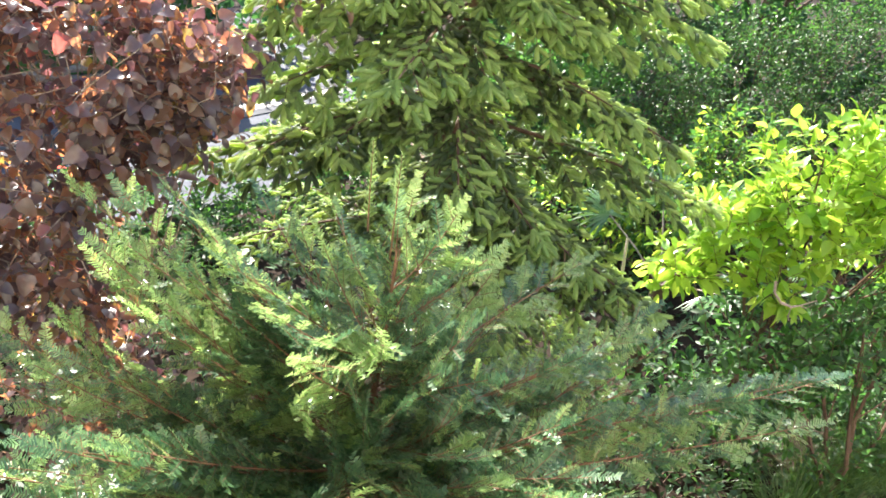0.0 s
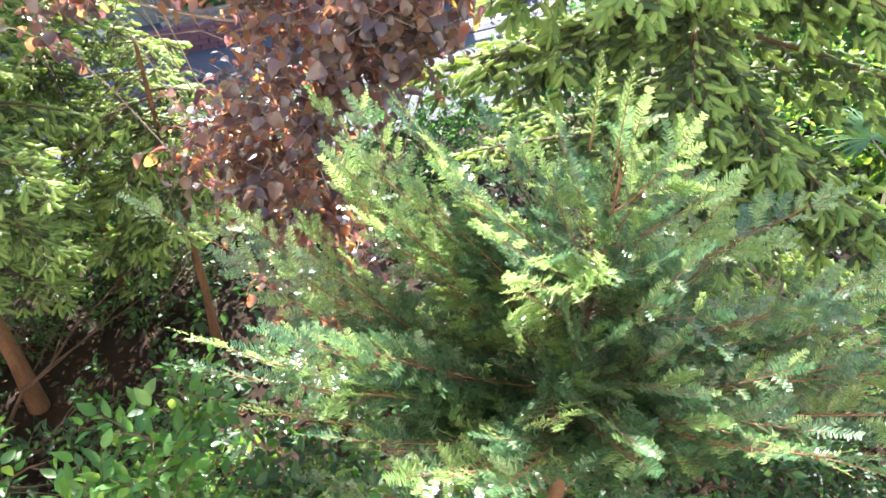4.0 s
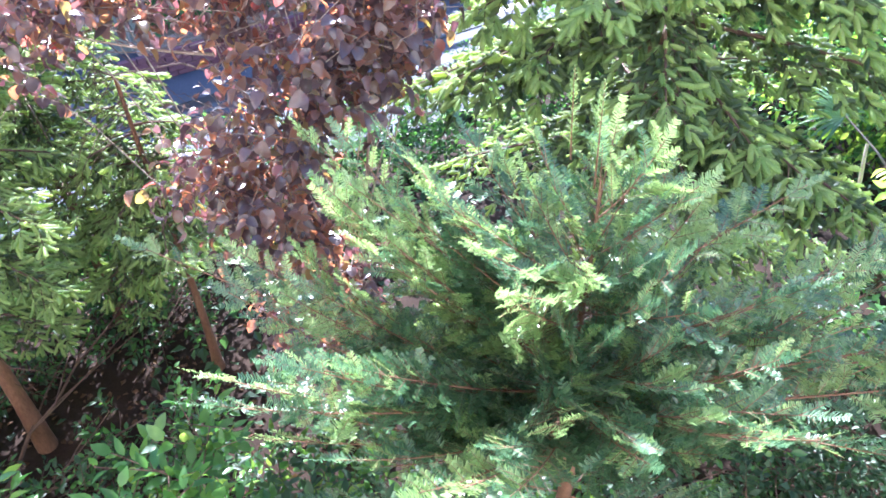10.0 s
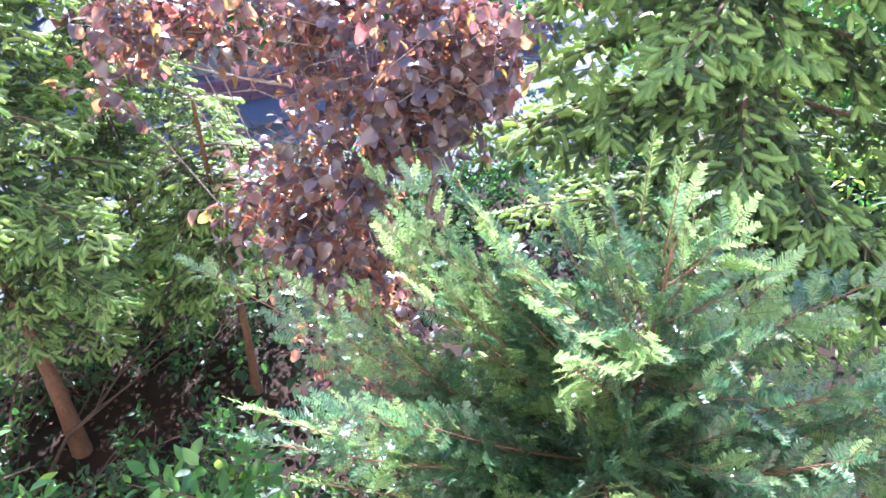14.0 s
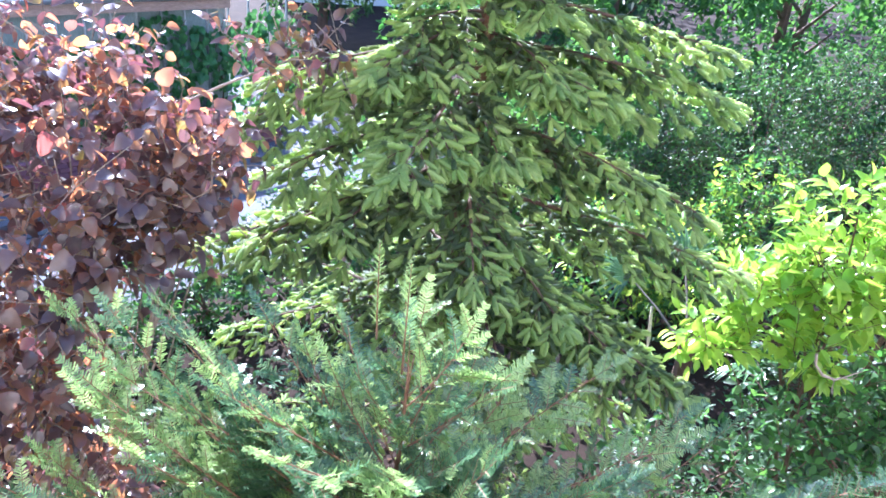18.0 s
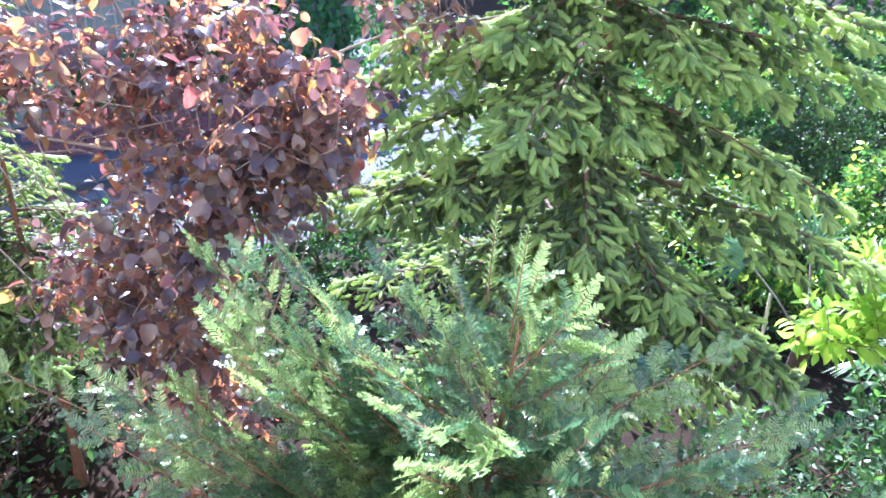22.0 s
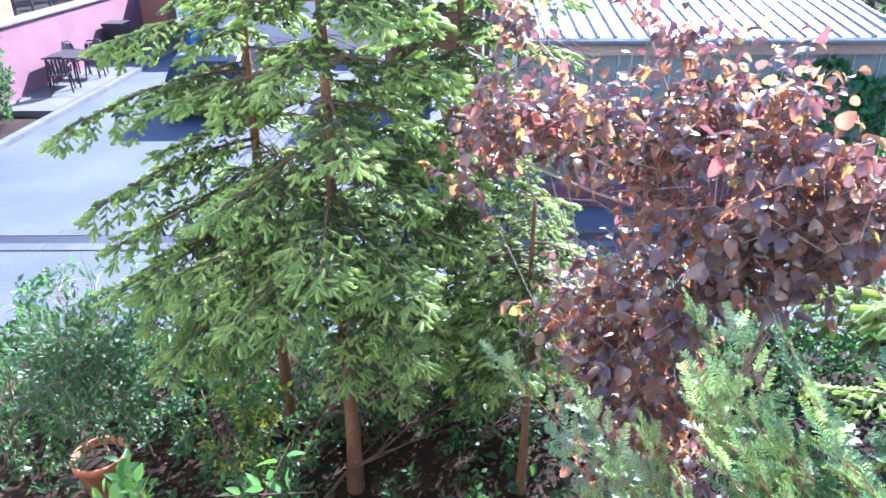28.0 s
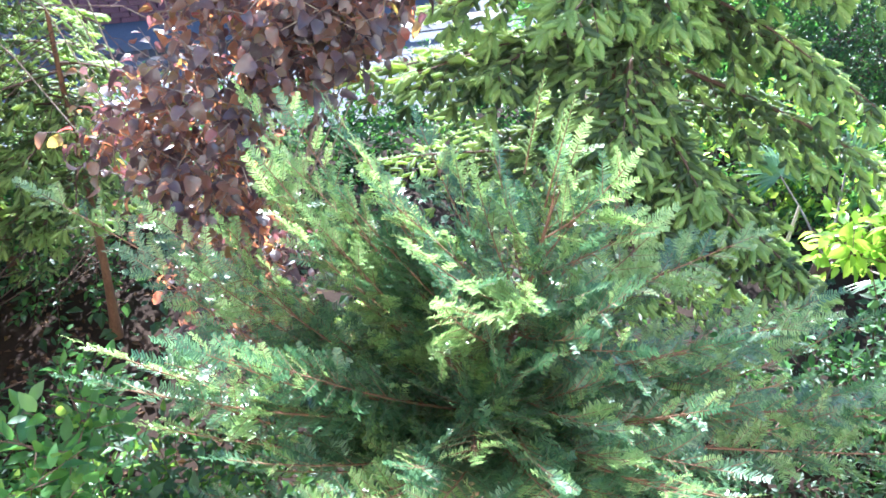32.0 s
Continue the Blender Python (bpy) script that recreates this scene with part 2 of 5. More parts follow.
# ---- mesh helpers ----
class Geo:
    """Collects vertices and faces of one mesh, three or four corners a face."""

    def __init__(self):
        self.v, self.f, self.m, self.n = [], [], [], 0

    def add(self, v, f, mat=0):
        v, f = np.asarray(v, float).reshape(-1, 3), np.asarray(f, int)
        self.v.append(v)
        self.f.append(f + self.n)
        self.m.append(np.full(len(f), mat))
        self.n += len(v)

    def many(self, tv, tf, turns, places, mat=0):
        """The same small form at many turns (n, 3, 3) and places (n, 3)."""
        if not len(places):
            return
        tv, tf = np.asarray(tv, float), np.asarray(tf, int)
        v = np.einsum("nij,kj->nki", turns, tv) + np.asarray(places)[:, None, :]
        f = tf[None] + (np.arange(len(places)) * len(tv))[:, None, None]
        self.add(v.reshape(-1, 3), f.reshape(-1, tf.shape[1]), mat)

    def tube(self, pts, radii, sides=6, mat=0):
        pts, radii = np.asarray(pts, float), np.asarray(radii, float)
        d = np.gradient(pts, axis=0)
        d /= np.linalg.norm(d, axis=1, keepdims=True) + 1e-9
        ref = np.where(np.abs(d[:, 2:3]) > 0.9, [[1.0, 0, 0]], [[0, 0, 1.0]])
        a = np.cross(d, ref)
        a /= np.linalg.norm(a, axis=1, keepdims=True) + 1e-9
        b = np.cross(d, a)
        ang = np.arange(sides) * 2 * np.pi / sides
        ring = a[:, None] * np.cos(ang)[None, :, None] + b[:, None] * np.sin(ang)[None, :, None]
        v = (pts[:, None] + ring * radii[:, None, None]).reshape(-1, 3)
        f = [(k * sides + i, k * sides + (i + 1) % sides, (k + 1) * sides + (i + 1) % sides, (k + 1) * sides + i)
             for k in range(len(pts) - 1) for i in range(sides)]
        self.add(v, f, mat)

    def box(self, lo, hi, mat=0):
        x0, y0, z0 = lo
        x1, y1, z1 = hi
        self.add([(x0, y0, z0), (x1, y0, z0), (x1, y1, z0), (x0, y1, z0), (x0, y0, z1), (x1, y0, z1), (x1, y1, z1), (x0, y1, z1)],
                 [(3, 2, 1, 0), (4, 5, 6, 7), (0, 1, 5, 4), (1, 2, 6, 5), (2, 3, 7, 6), (3, 0, 4, 7)], mat)

    def mesh(self, name, mats, smooth=False):
        me = bpy.data.meshes.new(name)
        v = np.concatenate(self.v) if self.v else np.zeros((0, 3))
        sizes = np.concatenate([np.full(len(f), f.shape[1]) for f in self.f])
        loops = np.concatenate([f.ravel() for f in self.f])
        me.vertices.add(len(v))
        me.vertices.foreach_set("co", v.ravel())
        me.loops.add(len(loops))
        me.loops.foreach_set("vertex_index", loops.astype(np.int32))
        me.polygons.add(len(sizes))
        me.polygons.foreach_set("loop_start", np.r_[0, np.cumsum(sizes)[:-1]].astype(np.int32))
        me.polygons.foreach_set("material_index", np.concatenate(self.m).astype(np.int32))
        me.polygons.foreach_set("use_smooth", np.full(len(sizes), smooth or name == "needles"))
        for m in mats:
            me.materials.append(m)
        me.update(calc_edges=True)
        me.validate()
        return me


def piece(name, geo, mats, parent=None, label="", m=None, smooth=False):
    """Links one mesh object, under its thing or part if there is one."""
    ob = new(name, geo.mesh(name, mats if isinstance(mats, (list, tuple)) else [mats], smooth))
    if parent is not None:
        ob.parent = parent
    if m is not None:
        ob.matrix_local = m
    return tagged(ob, label)


def thing(name, m, label, category, group="", kind=""):
    ob = new(name)
    ob.matrix_world = m
    return tagged(ob, label, category, group, kind)


def unit(v):
    v = np.asarray(v, float)
    return v / (np.linalg.norm(v, axis=-1, keepdims=True) + 1e-9)


def turn_of(d, up):
    """Turns (n, 3, 3) whose x runs along d and whose z leans to up."""
    d = unit(d)
    y = unit(np.cross(up, d))
    return np.stack([d, y, np.cross(d, y)], -1)


def bezier(p0, p1, p2, n):
    s = np.linspace(0, 1, n)[:, None]
    return (1 - s) ** 2 * np.asarray(p0) + 2 * s * (1 - s) * np.asarray(p1) + s**2 * np.asarray(p2)


# ---- small forms ----
def flat_shoot(length, reach, rows, lift=0.15, wide=0.40):
    """A yew shoot: needles in two flat ranks, x along the stem."""
    v, f = [], []
    q = np.random.default_rng(rows)
    for k in range(rows):
        s = (k + 0.5) / rows
        for side in (-1, 1):
            x, r = s * length, reach * (1.0 - 0.5 * s**3) * (0.7 + 0.3 * min(1, s * 5)) * q.uniform(0.68, 1.15)
            w, n = length / rows * wide, len(v)
            z = lift * r * q.uniform(-1.2, 2.2)
            ahead = q.uniform(0.28, 0.66)
            v += [(x - w, 0, 0), (x + w, 0, 0), (x + r * (ahead - 0.08) + w, side * r * 0.80, z * 0.9), (x + r * ahead - w * 0.3, side * r, z)]
            f.append((n, n + 1, n + 2, n + 3) if side > 0 else (n + 3, n + 2, n + 1, n))
    return np.array(v), np.array(f)


def round_shoot(length, reach, count, seed, sides=5, full=True):
    """A spruce shoot: a plump green core bristling with needles that point forwards."""
    r = np.random.default_rng(seed)
    v, f = [], []
    rings = ((0.0, 0.007), (0.25, 0.0142), (0.85, 0.0130), (1.0, 0.006)) if full else ((0.0, 0.008), (0.75, 0.0125), (1.0, 0.005))
    for s, w in rings:
        v += [(s * length, w * math.cos(a), w * math.sin(a)) for a in np.arange(sides) * 2 * np.pi / sides]
    for k in range(len(rings) - 1):
        for i in range(sides):
            j = (i + 1) % sides
            f += [(k * sides + i, k * sides + j, (k + 1) * sides + j), (k * sides + i, (k + 1) * sides + j, (k + 1) * sides + i)]
    for k in range(count):
        s = (k + 0.5) / count
        a = k * 2.39996 + r.uniform(-0.3, 0.3)
        c, q = math.cos(a), math.sin(a)
        x, e, n = s * length, reach * (1 - 0.35 * s**4) * r.uniform(0.85, 1.15), len(v)
        w, o = (0.0026, 0.008) if full else (0.0036, 0.006)
        v += [(x - w, c * o - q * w, q * o + c * w), (x + w, c * o + q * w, q * o - c * w), (x + e * 0.7, c * e, q * e)]
        f.append((n, n + 1, n + 2))
    return np.array(v), np.array(f)


def brush_shoot(length, reach, count, seed):
    """An upright leader: needles all round a thin stem, pointing outwards and up."""
    q = np.random.default_rng(seed)
    v, f = [], []
    for k in range(count):
        s, a = (k + 0.5) / count, k * 2.39996 + q.uniform(-0.3, 0.3)
        c, e, n = math.cos(a), math.sin(a), len(v)
        x, r, w = s * length, reach * (1.0 - 0.65 * s**2) * q.uniform(0.8, 1.15), 0.0016
        v += [(x - w, -e * w, c * w), (x + w, e * w, -c * w), (x + r * 0.7 + w, c * r * 0.8 + e * w, e * r * 0.8 - c * w), (x + r * 0.85, c * r, e * r)]
        f.append((n, n + 1, n + 2, n + 3))
    return np.array(v), np.array(f)


def leaf_form(length, width, tip=0.75, fold=0.18, droop=0.22):
    """A leaf along x with a folded midrib, a drooping tip and a short stalk."""
    xs = [0.0, 0.22, 0.5, tip, 1.0]
    ws = [0.12, 0.85, 1.0, 0.62, 0.0]
    v, f = [(-0.18 * length, 0, 0.0)], []
    for s, w in zip(xs, ws):
        z = -droop * length * s * s
        v += [(s * length, -w * width / 2, z + fold * w * width / 2), (s * length, 0, z), (s * length, w * width / 2, z + fold * w * width / 2)]
    for k in range(4):
        a = 1 + 3 * k
        f += [(a, a + 3, a + 4, a + 1), (a + 1, a + 4, a + 5, a + 2)]
    return np.array(v), np.array(f)


def thin_leaf(length, width, droop=0.25):
    """A leaf for masses seen from afar: two folded halves."""
    v = [(0, 0, 0), (length * 0.45, -width / 2, width * 0.1), (length, 0, -droop * length), (length * 0.45, width / 2, width * 0.1)]
    return np.array(v), np.array([(0, 1, 2), (0, 2, 3)])


# ---- site frame: u runs along the road, w away from it ----
SITE = Matrix.Rotation(math.atan2(0.6, 0.8), 4, "Z")


def site(u, w, z=0.0, turn=0.0):
    return SITE @ Matrix.Translation((u, w, z)) @ Matrix.Rotation(radians(turn), 4, "Z")


# ---- setting ----
g = Geo()
n = 36
xs = np.sign(np.linspace(-1, 1, n)) * np.abs(np.linspace(-1, 1, n)) ** 4 * 700
X, Y = np.meshgrid(xs, xs)
near = np.exp(-(X**2 + Y**2) / 400)
Zg = -0.03 + 0.0 * near
gv = np.stack([X, Y, Zg], -1).reshape(-1, 3)
gf = [(j * n + i, j * n + i + 1, (j + 1) * n + i + 1, (j + 1) * n + i) for j in range(n - 1) for i in range(n - 1)]
g.add(gv, gf)
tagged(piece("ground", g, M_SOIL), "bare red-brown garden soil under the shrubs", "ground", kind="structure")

g = Geo()
ru, rw = np.linspace(-8.5, 9.6, 20), np.linspace(6.55, 34.0, 29)
RU, RW = np.meshgrid(ru, rw)
RZ = 0.004 * np.sin(RU * 1.3) * np.cos(RW * 0.9) - 0.004
g.add(np.stack([RU, RW, RZ], -1).reshape(-1, 3), [(j * 20 + i, j * 20 + i + 1, (j + 1) * 20 + i + 1, (j + 1) * 20 + i) for j in range(28) for i in range(19)])
tagged(piece("road", g, M_ASPH, m=SITE), "sunlit grey asphalt yard and driveway", "road", kind="structure")

# garden kerb, in pieces
kerb = tagged(new("garden_kerb"), "low concrete kerb between garden and asphalt yard", "kerb", kind="structure")
kerb.matrix_world = SITE
kg = Geo()
kg.add([(0, 0, -0.1), (0.985, 0, -0.1), (0.985, 0.12, -0.1), (0, 0.12, -0.1), (0, 0.01, 0.10), (0.985, 0.01, 0.10), (0.985, 0.11, 0.10), (0, 0.11, 0.10)],
       [(4, 5, 6, 7), (0, 1, 5, 4), (1, 2, 6, 5), (2, 3, 7, 6), (3, 0, 4, 7)])
km = kg.mesh("kerb_stone", [M_CONC])
for k in range(18):
    o = new("kerb_stone", km)
    o.parent = kerb
    o.matrix_local = Matrix.Translation((-8.5 + k, 6.43, 0))

# drain: concrete strips, slot channel, gratings
drain = tagged(new("road_drain"), "concrete drain channel with dark slot and iron gratings", "drain", kind="structure")
drain.matrix_world = SITE
for w0, w1 in ((8.74, 8.95), (9.22, 9.43)):
    g = Geo()
    for k in range(12):
        g.box((-8.5 + 1.5 * k, w0, -0.05), (-8.5 + 1.5 * k + 1.49, w1, 0.012))
    piece("concrete_strip", g, M_CONC, drain)
g = Geo()
g.box((-8.5, 8.955, -0.05), (9.5, 9.215, 0.004))
piece("slot", g, M_DARK, drain, "dark drain slot")
bar = Geo()
bar.box((0, 0, 0), (0.022, 0.25, 0.012))
barm = bar.mesh("grating_bar", [M_CONC])
for u0 in (-4.95, 0.2, 4.6):
    for k in range(11):
        o = new("grating_bar", barm)
        o.parent = drain
        o.matrix_local = Matrix.Translation((u0 + 0.05 * k, 8.96, 0.004))

# pavement along the pink wall
pav = tagged(new("pavement"), "pale concrete pavement with a worn kerb", "pavement", kind="structure")
pav.matrix_world = SITE
for k in range(8):
    g = Geo()
    g.box((-10.1, 15.7 + 1.25 * k, -0.1), (-8.72, 15.7 + 1.25 * k + 1.24, 0.11 + 0.003 * (k % 2)))
    piece("slab", g, M_SLAB, pav)
for k in range(18):
    g = Geo()
    g.box((-8.70, 8.0 + k, -0.1), (-8.51, 8.0 + k + 0.985, 0.10))
    piece("kerb_stone", g, M_SLAB, pav)

# pink boundary wall, orange return, beige house
g = Geo()
g.box((-10.35, 13.0, -0.1), (-10.1, 24.99, 1.75))
pink = tagged(piece("wall_pink", g, M_PINK, m=SITE), "low pink plastered boundary wall with grey cap", "wall", kind="structure")
g = Geo()
for k in range(10):
    g.box((-10.42, 12.8 + 1.22 * k, 1.75), (-10.03, 12.8 + 1.22 * k + 1.21, 1.82))
piece("wall_cap", g, M_CAP, pink)
g = Geo()
g.box((-10.35, 25.0, -0.1), (-7.7, 25.25, 2.2))
tagged(piece("wall_orange", g, M_ORANGE, m=SITE), "orange plastered wall beside the beige house", "wall", kind="structure")

house = thing("beige_house", site(-8.3, 23.8), "beige plastered house with white corner pilaster", "house")
g = Geo()
g.box((0.0, 0.0, -0.1), (7.0, 5.0, 2.55))
piece("wall", g, M_BEIGE, house)
g = Geo()
g.box((-0.18, -0.05, -0.1), (0.30, 0.3, 2.55))
piece("pilaster", g, M_WHITE, house, "white corner pilaster")
g = Geo()
g.tube([(0.42, -0.06, 0), (0.42, -0.06, 2.55)], [0.05, 0.05], 8)
piece("downpipe", g, M_DARK, house, "dark downpipe", smooth=True)
g = Geo()
g.box((-0.1, -0.1, 2.55), (7.3, 5.3, 2.66))
piece("roof", g, M_FARROOF, house)
for x0, z0 in ((2.2, 0.9), (4.9, 0.9)):
    g = Geo()
    g.box((x0 - 0.08, -0.06, z0 - 0.08), (x0 + 1.18, 0.02, z0))
    g.box((x0 - 0.08, -0.06, z0 + 1.3), (x0 + 1.18, 0.02, z0 + 1.38))
    g.box((x0 - 0.08, -0.06, z0), (x0, 0.02, z0 + 1.3))
    g.box((x0 + 1.1, -0.06, z0), (x0 + 1.18, 0.02, z0 + 1.3))
    win = piece("window", g, M_WHITE, house)
    g = Geo()
    g.box((x0, -0.02, z0), (x0 + 1.1, 0.01, z0 + 1.3))
    piece("pane", g, M_PANE, win)

# the camera's own house, behind it
home = thing("home_facade", pose(0, -0.75, 0), "cream plastered house front behind the viewpoint", "house", kind="structure")
g = Geo()
g.box((-9, -0.4, -0.1), (9, 0, 8.0))
piece("wall", g, M_PLASTER, home)
g = Geo()
g.box((-9.4, -6, 8.0), (9.4, 0.6, 8.15))
piece("eaves", g, M_WOOD, home)

# ---- metal-roofed shed ----
U0, U1, W0, W1, ZE, ZR = 1.05, 7.4, 11.40, 17.4, 2.35, 3.40
shed = thing("shed", site(0, 0), "long low shed with ribbed grey metal roof and vine-grown wall", "shed")
roof = Geo()
roof.add([(U0, W0, ZE), (U1, W0, ZE), (U1, W1, ZR), (U0, W1, ZR)], [(0, 1, 2, 3)])
roof.add([(U0, W0, ZE - 0.05), (U1, W0, ZE - 0.05), (U1, W1, ZR - 0.05), (U0, W1, ZR - 0.05)], [(3, 2, 1, 0)])
roof.add([(U0, W0, ZE - 0.05), (U1, W0, ZE - 0.05), (U1, W0, ZE), (U0, W0, ZE)], [(0, 1, 2, 3)])
sheetroof = piece("roof", roof, M_ROOF, shed, "ribbed grey sheet-metal roof")
rib = Geo()
sl = (ZR - ZE) / (W1 - W0)
rib.add([(0, W0 - 0.02, ZE - 0.002), (0.055, W0 - 0.02, ZE - 0.002), (0.042, W0 - 0.02, ZE + 0.042), (0.013, W0 - 0.02, ZE + 0.042),
         (0, W1, ZR - 0.002), (0.055, W1, ZR - 0.002), (0.042, W1, ZR + 0.042), (0.013, W1, ZR + 0.042)],
        [(0, 1, 2, 3), (1, 5, 6, 2), (3, 2, 6, 7), (0, 3, 7, 4)])
ribm = rib.mesh("rib", [M_ROOF])
k = 0
while U0 + 0.27 * k < U1 - 0.05:
    o = new("rib", ribm)
    o.parent = sheetroof
    o.matrix_local = Matrix.Translation((U0 + 0.27 * k, 0, 0))
    k += 1
g = Geo()
g.box((U0 - 0.4, W1 - 0.15, ZR + 0.03), (5.4, W1 + 0.25, ZR + 0.16))
piece("ridge_cap", g, M_ROOF, sheetroof)
g = Geo()
ang = np.linspace(math.pi, 2 * math.pi, 7)
prof = [(0.075 * math.cos(a) + W0 - 0.09, 0.075 * math.sin(a) + ZE - 0.02) for a in ang]
gv = [(u, y, z) for u in (U0 - 0.1, U1 + 1.0) for y, z in prof]
g.add(gv, [(i, i + 1, i + 8, i + 7) for i in range(6)])
gv2 = [(u, (y - W0 + 0.09) * 0.92 + W0 - 0.09, (z - ZE + 0.02) * 0.92 + ZE - 0.017) for u in (U0 - 0.1, U1 + 1.0) for y, z in prof]
g.add(gv2, [(i + 7, i + 8, i + 1, i) for i in range(6)])
piece("gutter", g, M_GUTTER, shed, "galvanised half-round gutter", smooth=True)
g = Geo()
g.box((U0, W0 + 0.03, ZE - 0.27), (U1, W0 + 0.07, ZE - 0.06))
piece("fascia", g, M_FASCIA, shed, "worn red-brown fascia board")
g = Geo()
g.box((U0 + 0.12, W0 + 0.20, 0.0), (U1, W0 + 0.34, ZE - 0.15))
sheetwall = piece("wall", g, M_SHEET, shed, "grey-green sheet wall with pale joints")
for lo, hi in (((U0 + 0.12, W0 + 0.345, 0.0), (U0 + 0.24, W1 - 0.305, ZE + 0.2)), ((U1 - 0.12, W0 + 0.345, 0.0), (U1, W1 - 0.305, ZE + 0.2)),
               ((U0 + 0.12, W1 - 0.3, 0.0), (U1, W1 - 0.18, ZR - 0.1))):
    g = Geo()
    g.box(lo, hi)
    piece("wall", g, M_SHEET, shed)
joint = Geo()
joint.box((0, W0 + 0.17, 0.02), (0.03, W0 + 0.2, ZE - 0.17))
jm = joint.mesh("joint_strip", [M_GUTTER])
for k in range(18):
    o = new("joint_strip", jm)
    o.parent = sheetwall
    o.matrix_local = Matrix.Translation((U0 + 0.5 + 0.42 * k, 0, 0))
g = Geo()
g.box((U0 + 0.02, W0 + 0.02, 0), (U0 + 0.12, W0 + 0.12, ZE - 0.06))
post = piece("post", g, M_WHITE, shed, "white-painted corner post")
g = Geo()
g.box((U0 - 0.12, W0 - 0.02, 0), (U0 - 0.05, W0 + 0.05, ZE - 0.06))
piece("downpipe", g, M_GUTTER, shed, "grey downpipe")
# yellow and blue plates on the post
for z0, mat, nm in ((1.90, M_YSIGN, "yellow"), (2.05, M_BLUE, "blue")):
    g = Geo()
    g.box((-0.055, -0.012, 0), (0.055, 0, 0.12))
    tagged(piece("sign_plate", g, mat, m=site(U0 - 0.02, W0 - 0.03, z0)), "small %s metal plate on the shed post" % nm, "sign")

# planks stacked before the shed wall
for k in range(6):
    g = Geo()
    g.box((0, 0, 0), (2.2 + 0.25 * (k % 3), 0.19, 0.045))
    tagged(piece("plank", g, M_GREYTWIG, m=site(1.9 + 0.13 * (k % 4), 10.75 + 0.06 * (k % 2), 0.05 * k + 0.002, 1.5 * (k % 3))),
           "weathered grey plank stacked by the shed", "plank", "stacked planks")

# low pinkish brick edging in front of the shed
edging = tagged(new("brick_edging"), "low pinkish brick edging in front of the shed", "wall", kind="structure")
edging.matrix_world = SITE
bk = Geo()
bk.add([(0, 0, 0), (0.24, 0, 0), (0.24, 0.115, 0), (0, 0.115, 0), (0.004, 0.004, 0.068), (0.236, 0.004, 0.068), (0.236, 0.111, 0.068), (0.004, 0.111, 0.068)],
       [(4, 5, 6, 7), (0, 1, 5, 4), (1, 2, 6, 5), (2, 3, 7, 6), (3, 0, 4, 7)])
bm_ = bk.mesh("brick", [M_PINK])
for c in range(5):
    for k in range(24):
        o = new("brick", bm_)
        o.parent = edging
        o.matrix_local = Matrix.Translation((1.5 + 0.252 * k + 0.126 * (c % 2), 10.2, 0.076 * c + 0.001))

# dark open carport left of the shed
port = thing("carport", site(-1.3, 16.4), "dark open carport full of shade", "carport")
g = Geo()
g.box((0, 3.4, 0), (2.4, 3.55, 2.2))
g.box((0, 0, 0), (0.12, 3.4, 2.2))
piece("wall", g, M_WOOD, port)
g = Geo()
g.box((-0.3, -0.3, 2.2), (2.45, 3.8, 2.32))
piece("roof", g, M_DARK, port)
for u in (0.05, 1.15, 2.25):
    g = Geo()
    g.box((u, -0.1, 0), (u + 0.12, 0.02, 2.2))
    piece("post", g, M_WOOD, port)


def crate(u, w, s, mat, label):
    t = thing("crate", site(u, w, 0.0, 7), label, "crate")
    for k in range(4):
        gg = Geo()
        gg.box((0, -0.012, 0.02 + s * 0.24 * k), (s * 1.4, 0, s * 0.24 * k + s * 0.2))
        gg.box((0, s, 0.02 + s * 0.24 * k), (s * 1.4, s + 0.012, s * 0.24 * k + s * 0.2))
        piece("slat", gg, mat, t)
    gg = Geo()
    gg.box((0, 0, 0), (0.02, s, s))
    gg.box((s * 1.4 - 0.02, 0, 0), (s * 1.4, s, s))
    piece("end", gg, mat, t)


crate(-1.0, 17.6, 0.5, M_WOOD, "brown slatted crate in the dark carport")
crate(0.1, 18.0, 0.6, M_FASCIA, "reddish slatted crate in the dark carport")


# ---- pots ----
def lathe(geo, prof, sides=24, mat=0):
    ang = np.arange(sides) * 2 * np.pi / sides
    v = [(r * math.cos(a), r * math.sin(a), z) for r, z in prof for a in ang]
    f = [(k * sides + i, k * sides + (i + 1) % sides, (k + 1) * sides + (i + 1) % sides, (k + 1) * sides + i)
         for k in range(len(prof) - 1) for i in range(sides)]
    geo.add(v, f, mat)


def pot(m, r, h, label):
    t = thing("flower_pot", m, label, "pot", "terracotta pots")
    gg = Geo()
    lathe(gg, [(0.0, 0), (r * 0.62, 0), (r * 0.66, 0.02), (r * 0.90, h * 0.8), (r, h * 0.82), (r * 1.02, h * 0.98), (r, h), (r * 0.93, h), (r * 0.88, h * 0.84), (r * 0.86, h * 0.8)])
    piece("bowl", gg, M_TERRA, t, smooth=True)
    gg = Geo()
    lathe(gg, [(r * 0.88, h * 0.84), (r * 0.5, h * 0.87), (0.0, h * 0.88)])
    piece("soil", gg, M_SOIL, t, "dark potting soil")
    return t


pot(pose(-4.75, 1.82, 0), 0.205, 0.40, "round terracotta pot on the garden soil")
pot(pose(-4.60, 1.00, 0), 0.24, 0.40, "sunlit terracotta pot beside the hedge")
for u, w in ((-1.0, 15.2), (0.1, 15.3)):
    pot(site(u, w), 0.17, 0.26, "small terracotta pot before the dark carport")


